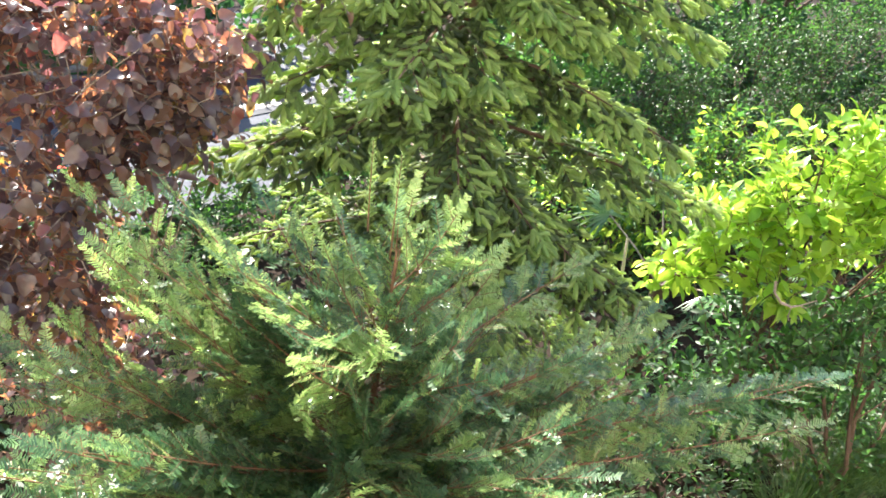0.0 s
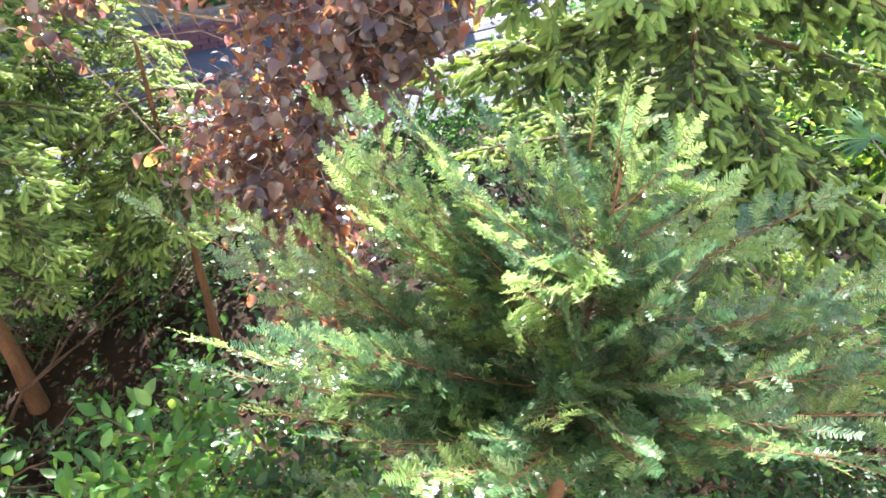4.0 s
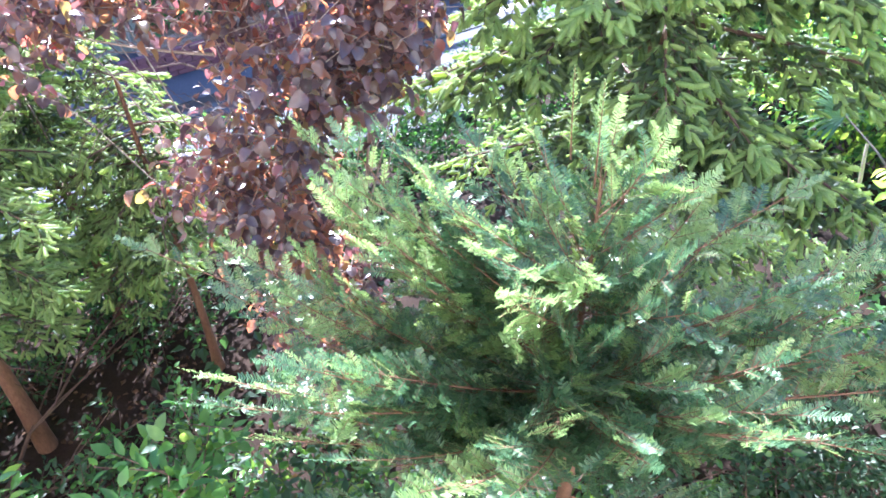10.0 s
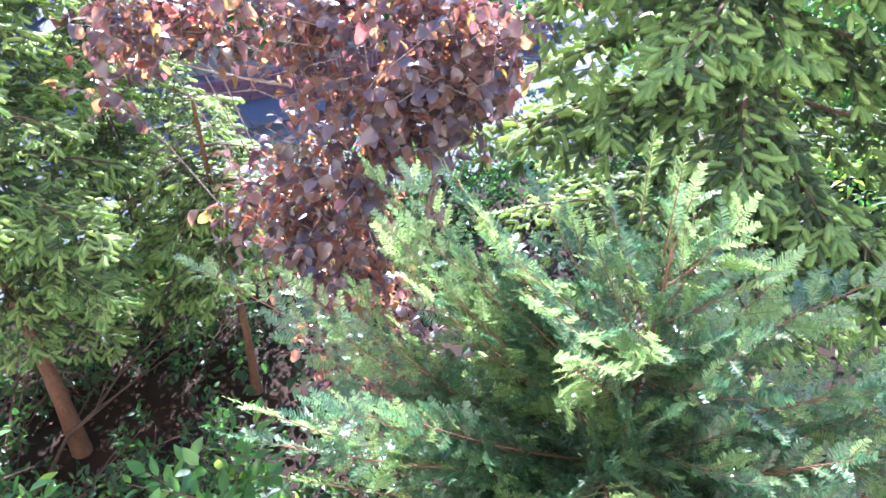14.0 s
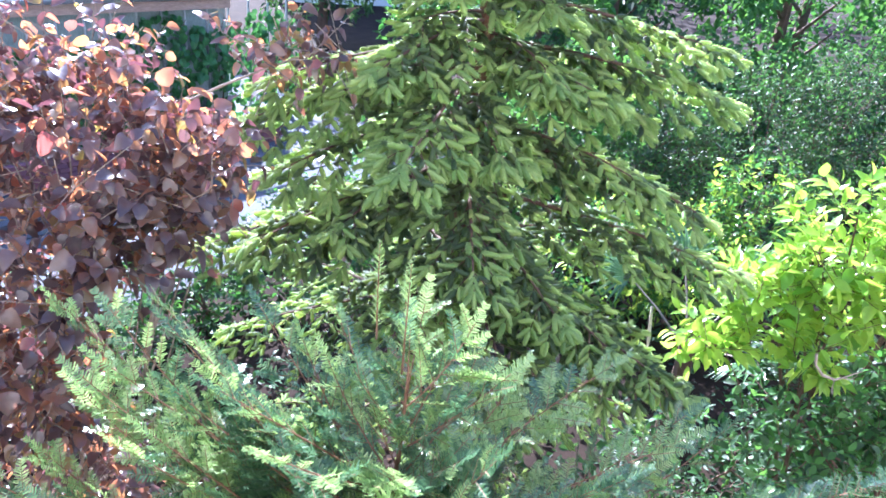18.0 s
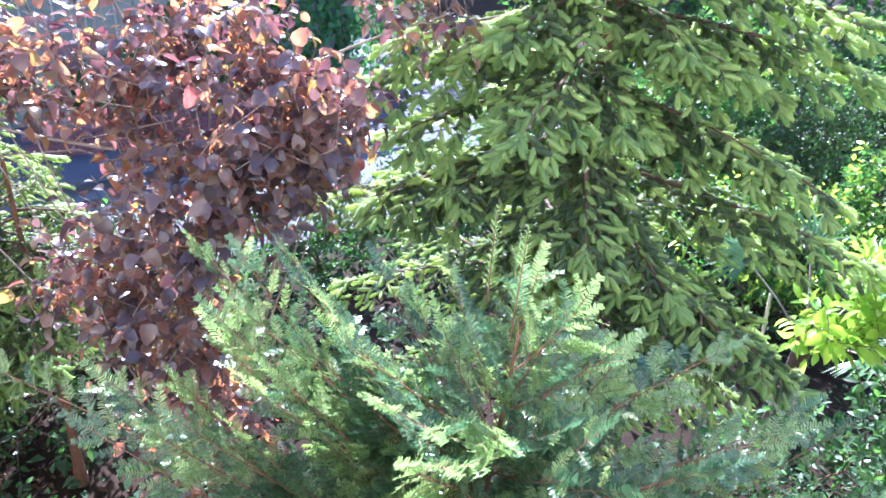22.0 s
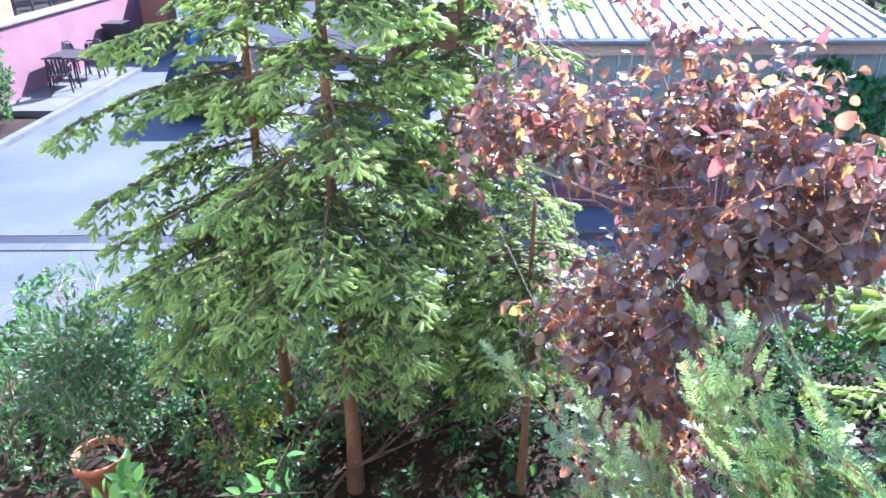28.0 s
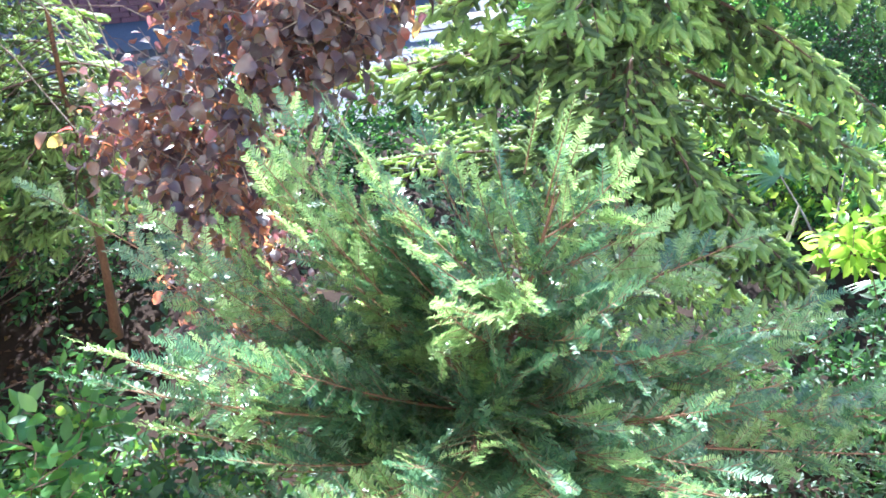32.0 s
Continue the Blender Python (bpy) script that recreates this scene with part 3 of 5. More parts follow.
# ---- garden furniture by the pink wall ----
def chair(m, label):
    t = thing("garden_chair", m, label, "chair", "black garden chairs")
    gg = Geo()
    gg.add([(-0.22, -0.22, 0.42), (0.22, -0.22, 0.42), (0.20, 0.20, 0.40), (-0.20, 0.20, 0.40), (-0.22, -0.22, 0.45), (0.22, -0.22, 0.45), (0.20, 0.20, 0.43), (-0.20, 0.20, 0.43)],
           [(3, 2, 1, 0), (4, 5, 6, 7), (0, 1, 5, 4), (1, 2, 6, 5), (2, 3, 7, 6), (3, 0, 4, 7)])
    piece("seat", gg, M_DARK, t)
    gg = Geo()
    for k in range(5):
        x = -0.16 + 0.08 * k
        gg.add([(x - 0.03, 0.21, 0.45), (x + 0.03, 0.21, 0.45), (x + 0.03, 0.30, 0.84 - abs(k - 2) * 0.02), (x - 0.03, 0.30, 0.84 - abs(k - 2) * 0.02),
                (x - 0.03, 0.23, 0.45), (x + 0.03, 0.23, 0.45), (x + 0.03, 0.32, 0.84 - abs(k - 2) * 0.02), (x - 0.03, 0.32, 0.84 - abs(k - 2) * 0.02)],
               [(3, 2, 1, 0), (4, 5, 6, 7), (0, 1, 5, 4), (1, 2, 6, 5), (2, 3, 7, 6), (3, 0, 4, 7)])
    gg.tube([(-0.22, 0.22, 0.45), (-0.21, 0.30, 0.78), (-0.14, 0.32, 0.87), (0.14, 0.32, 0.87), (0.21, 0.30, 0.78), (0.22, 0.22, 0.45)], [0.02] * 6, 6)
    piece("backrest", gg, M_DARK, t)
    for x in (-1, 1):
        for y in (-1, 1):
            gg = Geo()
            gg.tube([(0.24 * x, 0.25 * y, 0), (0.20 * x, 0.20 * y, 0.42)], [0.018, 0.024], 6)
            piece("leg", gg, M_DARK, t)
        gg = Geo()
        gg.tube([(0.23 * x, -0.22, 0.43), (0.25 * x, -0.22, 0.62), (0.25 * x, 0.0, 0.65), (0.23 * x, 0.26, 0.64)], [0.02] * 4, 6)
        piece("armrest", gg, M_DARK, t)


chair(site(-9.35, 17.55, 0.115, 200), "black plastic garden chair beside the table")
chair(site(-9.3, 19.35, 0.115, 15), "black plastic garden chair with its back turned")
chair(site(-9.8, 19.3, 0.115, 60), "black plastic garden chair pushed against the pink wall")
table = thing("garden_table", site(-9.5, 18.5, 0.115), "dark rectangular garden table on the pavement", "table")
g = Geo()
for k in range(5):
    g.box((-0.42 + 0.17 * k, -0.6, 0.70), (-0.42 + 0.17 * k + 0.165, 0.6, 0.735))
piece("tabletop", g, M_DARK, table)
for x in (-0.36, 0.36):
    for y in (-0.52, 0.52):
        g = Geo()
        g.tube([(x * 1.08, y * 1.08, 0), (x, y, 0.7)], [0.022, 0.028], 6)
        piece("leg", g, M_DARK, table)


def tyre(m, label):
    gg = Geo()
    a = np.arange(13) * 2 * np.pi / 12
    prof = [(0.25 + 0.09 * math.cos(x), 0.1 + 0.1 * math.sin(x)) for x in a]
    lathe(gg, prof, 24)
    tagged(piece("loose_tyre", gg, M_RUBBER, m=m, smooth=True), label, "tyre", "old tyres")


tyre(site(-9.2, 21.6, 0.115), "old car tyre lying on the pavement")
tyre(site(-9.15, 21.62, 0.32), "old car tyre stacked on another")
binn = thing("wheeled_bin", site(-9.7, 22.0, 0.11), "black wheeled bin by the pink wall", "bin")
g = Geo()
g.add([(-0.22, -0.25, 0.05), (0.22, -0.25, 0.05), (0.22, 0.25, 0.05), (-0.22, 0.25, 0.05), (-0.28, -0.32, 0.95), (0.28, -0.32, 0.95), (0.28, 0.32, 0.95), (-0.28, 0.32, 0.95)],
      [(3, 2, 1, 0), (0, 1, 5, 4), (1, 2, 6, 5), (2, 3, 7, 6), (3, 0, 4, 7)])
piece("body", g, M_DARK, binn)
g = Geo()
g.box((-0.3, -0.35, 0.95), (0.3, 0.35, 1.02))
piece("lid", g, M_DARK, binn)
barrel = thing("blue_barrel", site(-7.9, 23.4, 0), "blue plastic barrel at the house corner", "barrel")
g = Geo()
lathe(g, [(0, 0), (0.27, 0), (0.29, 0.05), (0.29, 0.28), (0.305, 0.31), (0.29, 0.34), (0.29, 0.62), (0.305, 0.65), (0.29, 0.68), (0.28, 0.9), (0.2, 0.95), (0, 0.95)])
piece("body", g, M_BLUE, barrel, smooth=True)
board = Geo()
board.box((0, 0, 0), (1.0, 0.04, 1.15))
tagged(piece("wooden_panel", board, M_WOOD, m=site(-9.2, 24.86, 0.002)), "brown wooden panel leaning at the orange wall", "panel")

# things standing behind the pink wall
cab = thing("garden_cabinet", site(-11.6, 17.6, 0), "orange-brown garden cabinet behind the pink wall", "cabinet")
g = Geo()
g.box((0, 0, 0.002), (0.6, 1.5, 2.35))
piece("body", g, M_ORANGE, cab)
for y in (0.03, 0.76):
    g = Geo()
    g.box((0.6, y, 0.1), (0.625, y + 0.7, 2.25))
    piece("door", g, M_TERRA, cab)
rack = thing("storage_rack", site(-11.5, 20.0, 0), "dark rack with stored things behind the wall", "rack")
for y in (0, 1.9):
    for x in (0, 0.5):
        g = Geo()
        g.box((x, y, 0), (x + 0.05, y + 0.05, 2.6))
        piece("post", g, M_DARK, rack)
for z in (0.7, 1.5, 2.2):
    g = Geo()
    g.box((0, 0, z), (0.55, 1.95, z + 0.04))
    piece("shelf", g, M_WOOD, rack)

# ---- dark car seen from behind ----
car = thing("car", site(-5.95, 15.1, 0) @ Matrix.Diagonal((1.0, 0.92, 0.88, 1.0)), "black estate car parked on the asphalt", "car")
prof = [(0.02, 0.42), (0.0, 0.62), (0.04, 0.98), (0.28, 1.42), (0.55, 1.52), (2.2, 1.54), (2.75, 1.40), (3.35, 1.02), (4.2, 0.90), (4.45, 0.70), (4.48, 0.38), (4.3, 0.26), (0.2, 0.26)]
g = Geo()
sec = [(0.0, 0.10), (0.03, 0.03), (0.16, 0.0), (1.62, 0.0), (1.75, 0.03), (1.78, 0.10)]
rows = []
for x, inset in sec:
    for y, z in prof:
        high = max(0.0, (z - 0.95) / 0.6)
        xx = x + (0.89 - x) * 0.22 * high
        yy = y + (inset if y < 2 else -inset) * (1 if 0.3 < z < 1.5 else 0.4)
        rows.append((xx, yy, z - inset * 0.2))
np_ = len(prof)
fc = [(a * np_ + i, a * np_ + (i + 1) % np_, (a + 1) * np_ + (i + 1) % np_, (a + 1) * np_ + i) for a in range(len(sec) - 1) for i in range(np_)]
g.add(rows, fc)
for a in (0, len(sec) - 1):
    c = len(rows) and np.mean(rows[a * np_:(a + 1) * np_], axis=0)
    g.add([c] + rows[a * np_:(a + 1) * np_], [(0, 1 + i, 1 + (i + 1) % np_) for i in range(np_)])
body = piece("body", g, M_CARPAINT, car)
g = Geo()
g.add([(0.24, 0.06, 1.03), (1.54, 0.06, 1.03), (1.44, 0.262, 1.40), (0.34, 0.262, 1.40)], [(0, 1, 2, 3)])
g.v[0] = g.v[0] + [0, -0.022, 0.006]
piece("rear_window", g, M_GLASS, car)
for x in (0.05, 1.53):
    g = Geo()
    g.box((x, -0.03, 0.76), (x + 0.2, 0.06, 0.95))
    piece("tail_lamp", g, M_RED, car, "red tail lamp")
g = Geo()
g.box((0.0, -0.07, 0.36), (1.78, 0.06, 0.62))
piece("bumper", g, M_DARK, car)
g = Geo()
g.box((0.62, -0.085, 0.64), (1.14, -0.03, 0.75))
piece("number_plate", g, M_WHITE, car, "blank white plate")
for x in (-0.01, 1.58):
    for y in (0.72, 3.45):
        g = Geo()
        a = np.arange(13) * 2 * np.pi / 12
        lathe(g, [(0.24 + 0.09 * math.cos(q), 0.1 + 0.1 * math.sin(q)) for q in a], 24)
        tm = Matrix.Translation((x, y, 0.33)) @ Matrix.Rotation(radians(90), 4, "Y")
        wheel = piece("wheel", g, M_RUBBER, car, m=tm, smooth=True)
        g = Geo()
        lathe(g, [(0, 0.02), (0.2, 0.03), (0.23, 0.1), (0.2, 0.17), (0, 0.18)])
        piece("rim", g, M_GUTTER, wheel, "grey rim")

# distant pale house behind the trees
far = thing("distant_house", pose(5.0, 30, 0, 0, 0, 10), "pale distant house behind the trees", "house")
g = Geo()
g.box((-5, 0, 0), (5, 8, 6.0))
piece("wall", g, M_WHITE, far)
g = Geo()
g.add([(-5.5, -0.5, 6), (5.5, -0.5, 6), (5.5, 4, 8), (-5.5, 4, 8), (-5.5, 8.5, 6), (5.5, 8.5, 6)], [(0, 1, 2, 3), (3, 2, 5, 4), (4, 5, 1, 0)])
g.add([(-5.5, -0.5, 6), (-5.5, 4, 8), (-5.5, 8.5, 6)], [(0, 1, 2)])
g.add([(5.5, -0.5, 6), (5.5, 4, 8), (5.5, 8.5, 6)], [(0, 2, 1)])
piece("roof", g, M_FARROOF, far)
for x0 in (-3.5, -0.6, 2.3):
    for z0 in (1.0, 3.8):
        g = Geo()
        g.box((x0, -0.05, z0), (x0 + 1.2, 0.02, z0 + 1.4))
        win = piece("window", g, M_WHITE, far)
        g = Geo()
        g.box((x0 + 0.1, -0.08, z0 + 0.1), (x0 + 1.1, -0.052, z0 + 1.3))
        piece("pane", g, M_PANE, win)


# ---- conifers ----
SPRUCE_FINE = [round_shoot(0.090, 0.0225, 42, 1), round_shoot(0.070, 0.021, 30, 2)]
SPRUCE_COARSE = [round_shoot(0.080, 0.021, 10, 3, 4, False), round_shoot(0.062, 0.020, 7, 4, 4, False)]
YEW_SHOOT = [flat_shoot(0.140, 0.024, 18, 0.16, 0.36), flat_shoot(0.096, 0.023, 13, 0.20, 0.36), flat_shoot(0.062, 0.021, 9, 0.28, 0.38)]
YEW_BRUSH = brush_shoot(0.15, 0.026, 44, 5)


class Shoots:
    """Shoots by kind: the way, the up side, the place and the scale of each."""

    def __init__(self):
        self.rows = {}

    def put(self, kind, p, d, up, s):
        self.rows.setdefault(kind, []).append((p, d, up, s))

    def into(self, geo, forms, mat_of):
        for kind, rows in self.rows.items():
            p = np.array([r[0] for r in rows])
            turns = turn_of(np.array([r[1] for r in rows]), np.array([r[2] for r in rows])) * np.array([r[3] for r in rows])[:, None, None]
            geo.many(*forms[kind[0]], turns, p, mat_of[kind[1]])


UP = np.array([0.0, 0.0, 1.0])


def spruce_bough(start, tip, step=0.10, fine=True, arch=0.10, spread=1.0, young=0.5, r=None):
    """A bough like a flat fan: an axis, side twigs in its plane, plump shoots along them. Returns its wood and its needles."""
    r = r or rng
    start, tip = np.asarray(start, float), np.asarray(tip, float)
    L = np.linalg.norm(tip - start)
    n = 9
    axis = bezier(start, (start + tip) / 2 + UP * arch * L + r.normal(0, 0.04, 3) * L, tip, n)
    wood, sh = Geo(), Shoots()
    wood.tube(axis, np.linspace(0.005 + 0.008 * L, 0.003, n), 5)
    s = 0.16 * L
    while s < L - 0.03:
        f = s / L * (n - 1)
        i = min(int(f), n - 2)
        p = axis[i] + (axis[i + 1] - axis[i]) * (f - i)
        d = unit(axis[i + 1] - axis[i])
        lat = unit(np.cross(d, UP))
        outer = s > 0.5 * L
        for side in (-1, 1):
            l2 = min(0.40, 0.09 + 0.46 * (L - s)) * (0.5 + 0.5 * min(1, s / (0.4 * L))) * r.uniform(0.65, 1.2) * spread
            sd = unit(d * r.uniform(0.6, 0.85) + lat * side * 0.7 - UP * r.uniform(0.0, 0.30) + r.normal(0, 0.08, 3))
            end = p + sd * l2 - UP * 0.22 * l2
            wood.tube([p, p + sd * l2 * 0.5 - UP * 0.05 * l2, end], [0.0035, 0.003, 0.002], 3)
            sl = unit(np.cross(sd, UP))
            k = 0.03
            while k < l2 - 0.03:
                q = p + sd * k - UP * 0.22 * k * k / l2
                for s2 in (-1, 1):
                    if r.random() < 0.10:
                        continue
                    fresh = r.random() < (0.85 if outer else 0.18) * young + (0.30 if k > 0.5 * l2 else 0.0)
                    hd = unit(sd * r.uniform(0.45, 0.9) + sl * s2 * r.uniform(0.35, 0.9) - UP * r.uniform(-0.15, 0.5) + r.normal(0, 0.14, 3))
                    sh.put((0 if fresh else 1, 0 if fresh else 1), q, hd, UP, r.uniform(0.7, 1.08))
                if not outer and r.random() < 0.5:
                    sh.put((1, 1), q, unit(sd * 0.3 - UP + r.normal(0, 0.25, 3)), sl, r.uniform(0.8, 1.15))
                k += 0.050
            for e in (-1, 0, 1):
                hd = unit(sd * 0.9 + sl * e * r.uniform(0.45, 0.8) - UP * r.uniform(-0.1, 0.4))
                sh.put((0, 0 if r.random() < young + 0.4 else 1), end - sd * 0.025 * abs(e), hd, UP, r.uniform(0.75, 1.1))
        if r.random() < 0.7:
            sh.put((0, 0 if outer else 1), p, unit(d * 0.9 + UP * r.uniform(0.0, 0.25) + lat * r.uniform(-0.5, 0.5)), UP, r.uniform(0.6, 0.95))
        s += step * r.uniform(0.85, 1.15)
    d = unit(tip - axis[-2])
    lat = unit(np.cross(d, UP))
    for k in range(7):
        sh.put((0, 0), tip - d * 0.04 * (k % 3), unit(d + lat * 0.28 * (k - 3) - UP * r.uniform(0.0, 0.4)), UP, r.uniform(0.85, 1.2))
    leaf = Geo()
    sh.into(leaf, SPRUCE_FINE if fine else SPRUCE_COARSE, {0: 0, 1: 1})
    return wood, leaf


def conifer(base, height, r0, lean, label, group, name="spruce_tree"):
    t = thing(name, pose(*base), label, "tree", group)
    g = Geo()
    pts = np.array([(lean[0] * s**1.4 * height, lean[1] * s**1.4 * height, s * height) for s in np.linspace(0, 1, 14)])
    pts[:, 0] += 0.015 * np.sin(pts[:, 2] * 2.1)
    g.tube(pts, np.linspace(r0, 0.012, 14) * (1 + 0.5 * np.exp(-np.linspace(0, 14, 14))), 10)
    piece("trunk", g, M_BARK, t, "orange-brown flaking trunk", smooth=True)
    return t, lambda z: np.array([np.interp(z, pts[:, 2], pts[:, 0]), np.interp(z, pts[:, 2], pts[:, 1]), z])


def hang_bough(tree, wood, leaf, old=None, young=None):
    b = piece("branch", wood, M_TWIG, tree)
    piece("needles", leaf, [young or M_SPR_NEW, old or M_SPR], b)


SHARED = []
for reach in (0.35, 0.55, 0.75, 0.95, 1.2, 1.45):
    for k in range(3):
        w, l = spruce_bough((0, 0, 0), (reach, 0, -0.16 * reach), 0.100, False, 0.08, 1.0, 0.55)
        SHARED.append((reach, w.mesh("branch", [M_TWIG]), l.mesh("needles", [M_SPR_NEW, M_SPR])))


def share_bough(tree, start, way, reach, pick):
    """Hangs one of the ready-made boughs on a trunk, turned to its compass way."""
    near = sorted(SHARED, key=lambda s: abs(s[0] - reach))[:3][pick % 3]
    b = new("branch", near[1])
    b.parent = tree
    f = reach / near[0]
    b.matrix_local = Matrix.Translation(start) @ Matrix.Rotation(way, 4, "Z") @ Matrix.Rotation(radians(6 * math.sin(pick * 1.7)), 4, "Y") @ Matrix.Diagonal((f, f * (1 if pick % 2 else -1), f, 1))
    o = new("needles", near[2])
    o.parent = b


# the tall spruce on the sunny side; its boughs by the place of their tips
BIG = (1.02, 3.78, 0.0)
big, axis_big = conifer(BIG, 6.9, 0.085, (0.0, 0.0), "tall green spruce with pale young shoots, garden bed", "spruces")
BIG_TIPS = [
    (0.47, 2.75, 3.20), (0.80, 2.62, 2.74), (1.24, 2.64, 2.54), (-0.16, 3.32, 3.22), (-0.07, 3.45, 3.36), (-0.15, 3.19, 2.66),
    (-0.40, 3.28, 2.60), (-0.05, 3.26, 2.98), (2.46, 3.61, 3.33), (2.33, 3.66, 3.60), (1.88, 3.25, 2.95), (2.22, 3.22, 2.80),
    (2.46, 3.15, 2.50), (1.59, 2.72, 2.30), (1.94, 2.62, 2.12), (0.97, 3.02, 3.16), (1.23, 3.20, 3.48), (1.56, 3.22, 3.40),
    (0.24, 3.10, 2.78), (0.38, 3.10, 3.50), (1.87, 3.47, 3.26), (1.20, 3.25, 3.78), (-0.31, 3.83, 4.02), (0.66, 3.20, 3.86),
    (-0.07, 3.74, 3.84), (1.45, 3.40, 4.05), (0.45, 2.72, 2.30), (1.05, 2.48, 2.05),
]
for x, y, z in BIG_TIPS:
    tip = np.array([x, y, z]) - BIG
    h = math.hypot(tip[0], tip[1])
    # fewer pale shoots below 2.9 m: crown shade put into the needle colour
    hang_bough(big, *spruce_bough(axis_big(z + 0.14 * h + 0.03), tip, 0.10, True, 0.07, 1.0, 0.62 if z > 2.9 else 0.30))
for k in range(58):
    z = 0.8 + 3.3 * (k + 0.5) / 30 if k < 30 else 4.1 + 0.092 * (k - 30)
    a = radians(k * 137.5 + 20)
    reach = (1.60 - 0.215 * (z - 1.0)) * rng.uniform(0.8, 1.05)
    if math.sin(a) < 0.1 and 2.0 < z < 4.0:
        reach *= 0.55
    share_bough(big, axis_big(z + 0.16 * reach), a, reach, k)

# the group of slimmer spruces
SLIM = [((-4.20, 3.25, 0), 6.4, 0.050, (-0.004, 0.0), 1.35, 0.92), ((-3.19, 3.02, 0), 6.6, 0.050, (-0.004, 0.0), 1.55, 1.15),
        ((-2.12, 3.78, 0), 2.50, 0.034, (0.0, 0.0), 1.3, 0.66), ((-3.15, 4.35, 0), 6.2, 0.045, (0.0, 0.0), 0.55, 1.25)]
for base, height, r0, lean, z0, wide in SLIM:
    t, ax = conifer(base, height, r0, lean, "slim green spruce with bare lower trunk, crowded group", "spruces")
    levels = []
    z = z0
    while z < height - 0.25:
        levels.append(z)
        z += 0.060 if z < 2.5 else 0.085 if z < 4.3 else 0.15
    for k, z in enumerate(levels):
        s = (z - z0) / (height - z0)
        a = radians(k * 137.5 + 57 * base[0])
        reach = wide * (1 - 0.60 * s) * rng.uniform(0.7, 1.12)
        if z < 2.2 and math.sin(a) < -0.2 and height > 4:
            reach *= 0.62
        share_bough(t, ax(min(height - 0.05, z + 0.16 * reach)), a, max(0.2, reach), k)

# long boughs of the slim group that reach over the yard and over the bed
for (x0, y0), z, way, reach in (((-4.20, 3.25), 3.42, -105, 1.0), ((-4.20, 3.25), 2.95, -100, 1.35), ((-4.20, 3.25), 2.45, -95, 1.30), ((-4.20, 3.25), 1.55, -70, 1.25),
                                ((-3.19, 3.02), 2.00, -115, 1.05), ((-3.19, 3.02), 3.25, 30, 0.80), ((-3.19, 3.02), 3.65, 25, 0.70), ((-3.19, 3.02), 2.00, -70, 0.9),
                                ((-3.19, 3.02), 1.80, -20, 1.0), ((-4.20, 3.25), 1.95, -80, 1.3), ((-3.19, 3.02), 2.1, -80, 1.1), ((-3.19, 3.02), 2.45, -50, 1.1),
                                ((-3.19, 3.02), 2.60, -100, 0.95), ((-3.19, 3.02), 2.25, -20, 1.15), ((-4.20, 3.25), 2.17, -97, 1.2), ((-4.20, 3.25), 1.90, -92, 1.3),
                                ((-4.20, 3.25), 1.63, -85, 1.2), ((-4.20, 3.25), 1.40, -76, 1.3), ((-4.20, 3.25), 1.30, -62, 1.0), ((-3.19, 3.02), 2.02, 25, 0.55),
                                ((-3.19, 3.02), 1.55, 28, 0.70), ((-3.19, 3.02), 1.25, -5, 0.64), ((-3.19, 3.02), 2.63, 42, 0.85), ((-3.19, 3.02), 3.05, 25, 0.60),
                                ((-3.15, 4.35), 2.07, -52, 0.95), ((-3.15, 4.35), 3.14, -43, 0.97), ((-3.15, 4.35), 2.55, -50, 0.95), ((-2.12, 3.78), 1.78, -110, 0.25),
                                ((-2.12, 3.78), 2.14, 45, 0.28), ((-2.12, 3.78), 1.18, -118, 0.42), ((-2.12, 3.78), 1.50, -150, 0.55), ((-2.12, 3.78), 1.85, -165, 0.5)):
    a = radians(way)
    owner = [o for o in bpy.data.objects if o.name.startswith("spruce_tree") and abs(o.location.x - x0) < 0.01 and abs(o.location.y - y0) < 0.01][0]
    hang_bough(owner, *spruce_bough((0, 0, z + 0.17 * reach), (math.cos(a) * reach, math.sin(a) * reach, z), 0.085, False, 0.08, 1.0, 0.6))

# bare dead twigs on the shaded inner trunks
for t in [o for o in bpy.data.objects if o.name.startswith("spruce_tree")]:
    g = Geo()
    for k in range(150):
        z, a = rng.uniform(0.7, 3.6), rng.uniform(0, 6.283)
        d = np.array([math.cos(a), math.sin(a), rng.uniform(-0.6, 0.1)])
        ln = rng.uniform(0.2, 0.7)
        p = np.array([0, 0, z])
        e = p + d * ln - UP * 0.25 * ln
        g.tube([p, p + d * ln * 0.55, e], [0.0035, 0.0025, 0.001], 3)
        for q in range(3):
            m = p + d * ln * rng.uniform(0.3, 0.9)
            g.tube([m, m + unit(d + rng.normal(0, 0.7, 3) - UP * 0.4) * rng.uniform(0.06, 0.2)], [0.0016, 0.0007], 3)
    piece("dead_twig", g, M_TWIG, t, "bare brown dead twigs")["kind"] = "stuff"

# ---- the yew before them ----
rng = np.random.default_rng(21)
YEW = np.array([0.34, 1.72, 0.0])
yew = thing("yew_bush", pose(*YEW), "broad yew bush with flat needle sprays and orange twigs", "bush")
stem_pts = np.array([(0, 0, 0), (-0.02, 0.02, 0.8), (0.02, -0.02, 1.6), (0.0, 0.0, 2.3), (0.03, 0.03, 2.75), (0.04, 0.06, 3.0)])
g = Geo()
g.tube(stem_pts, [0.055, 0.042, 0.028, 0.014, 0.007, 0.003], 10)
piece("trunk", g, M_YEWBARK, yew, "orange-brown scaly trunk", smooth=True)


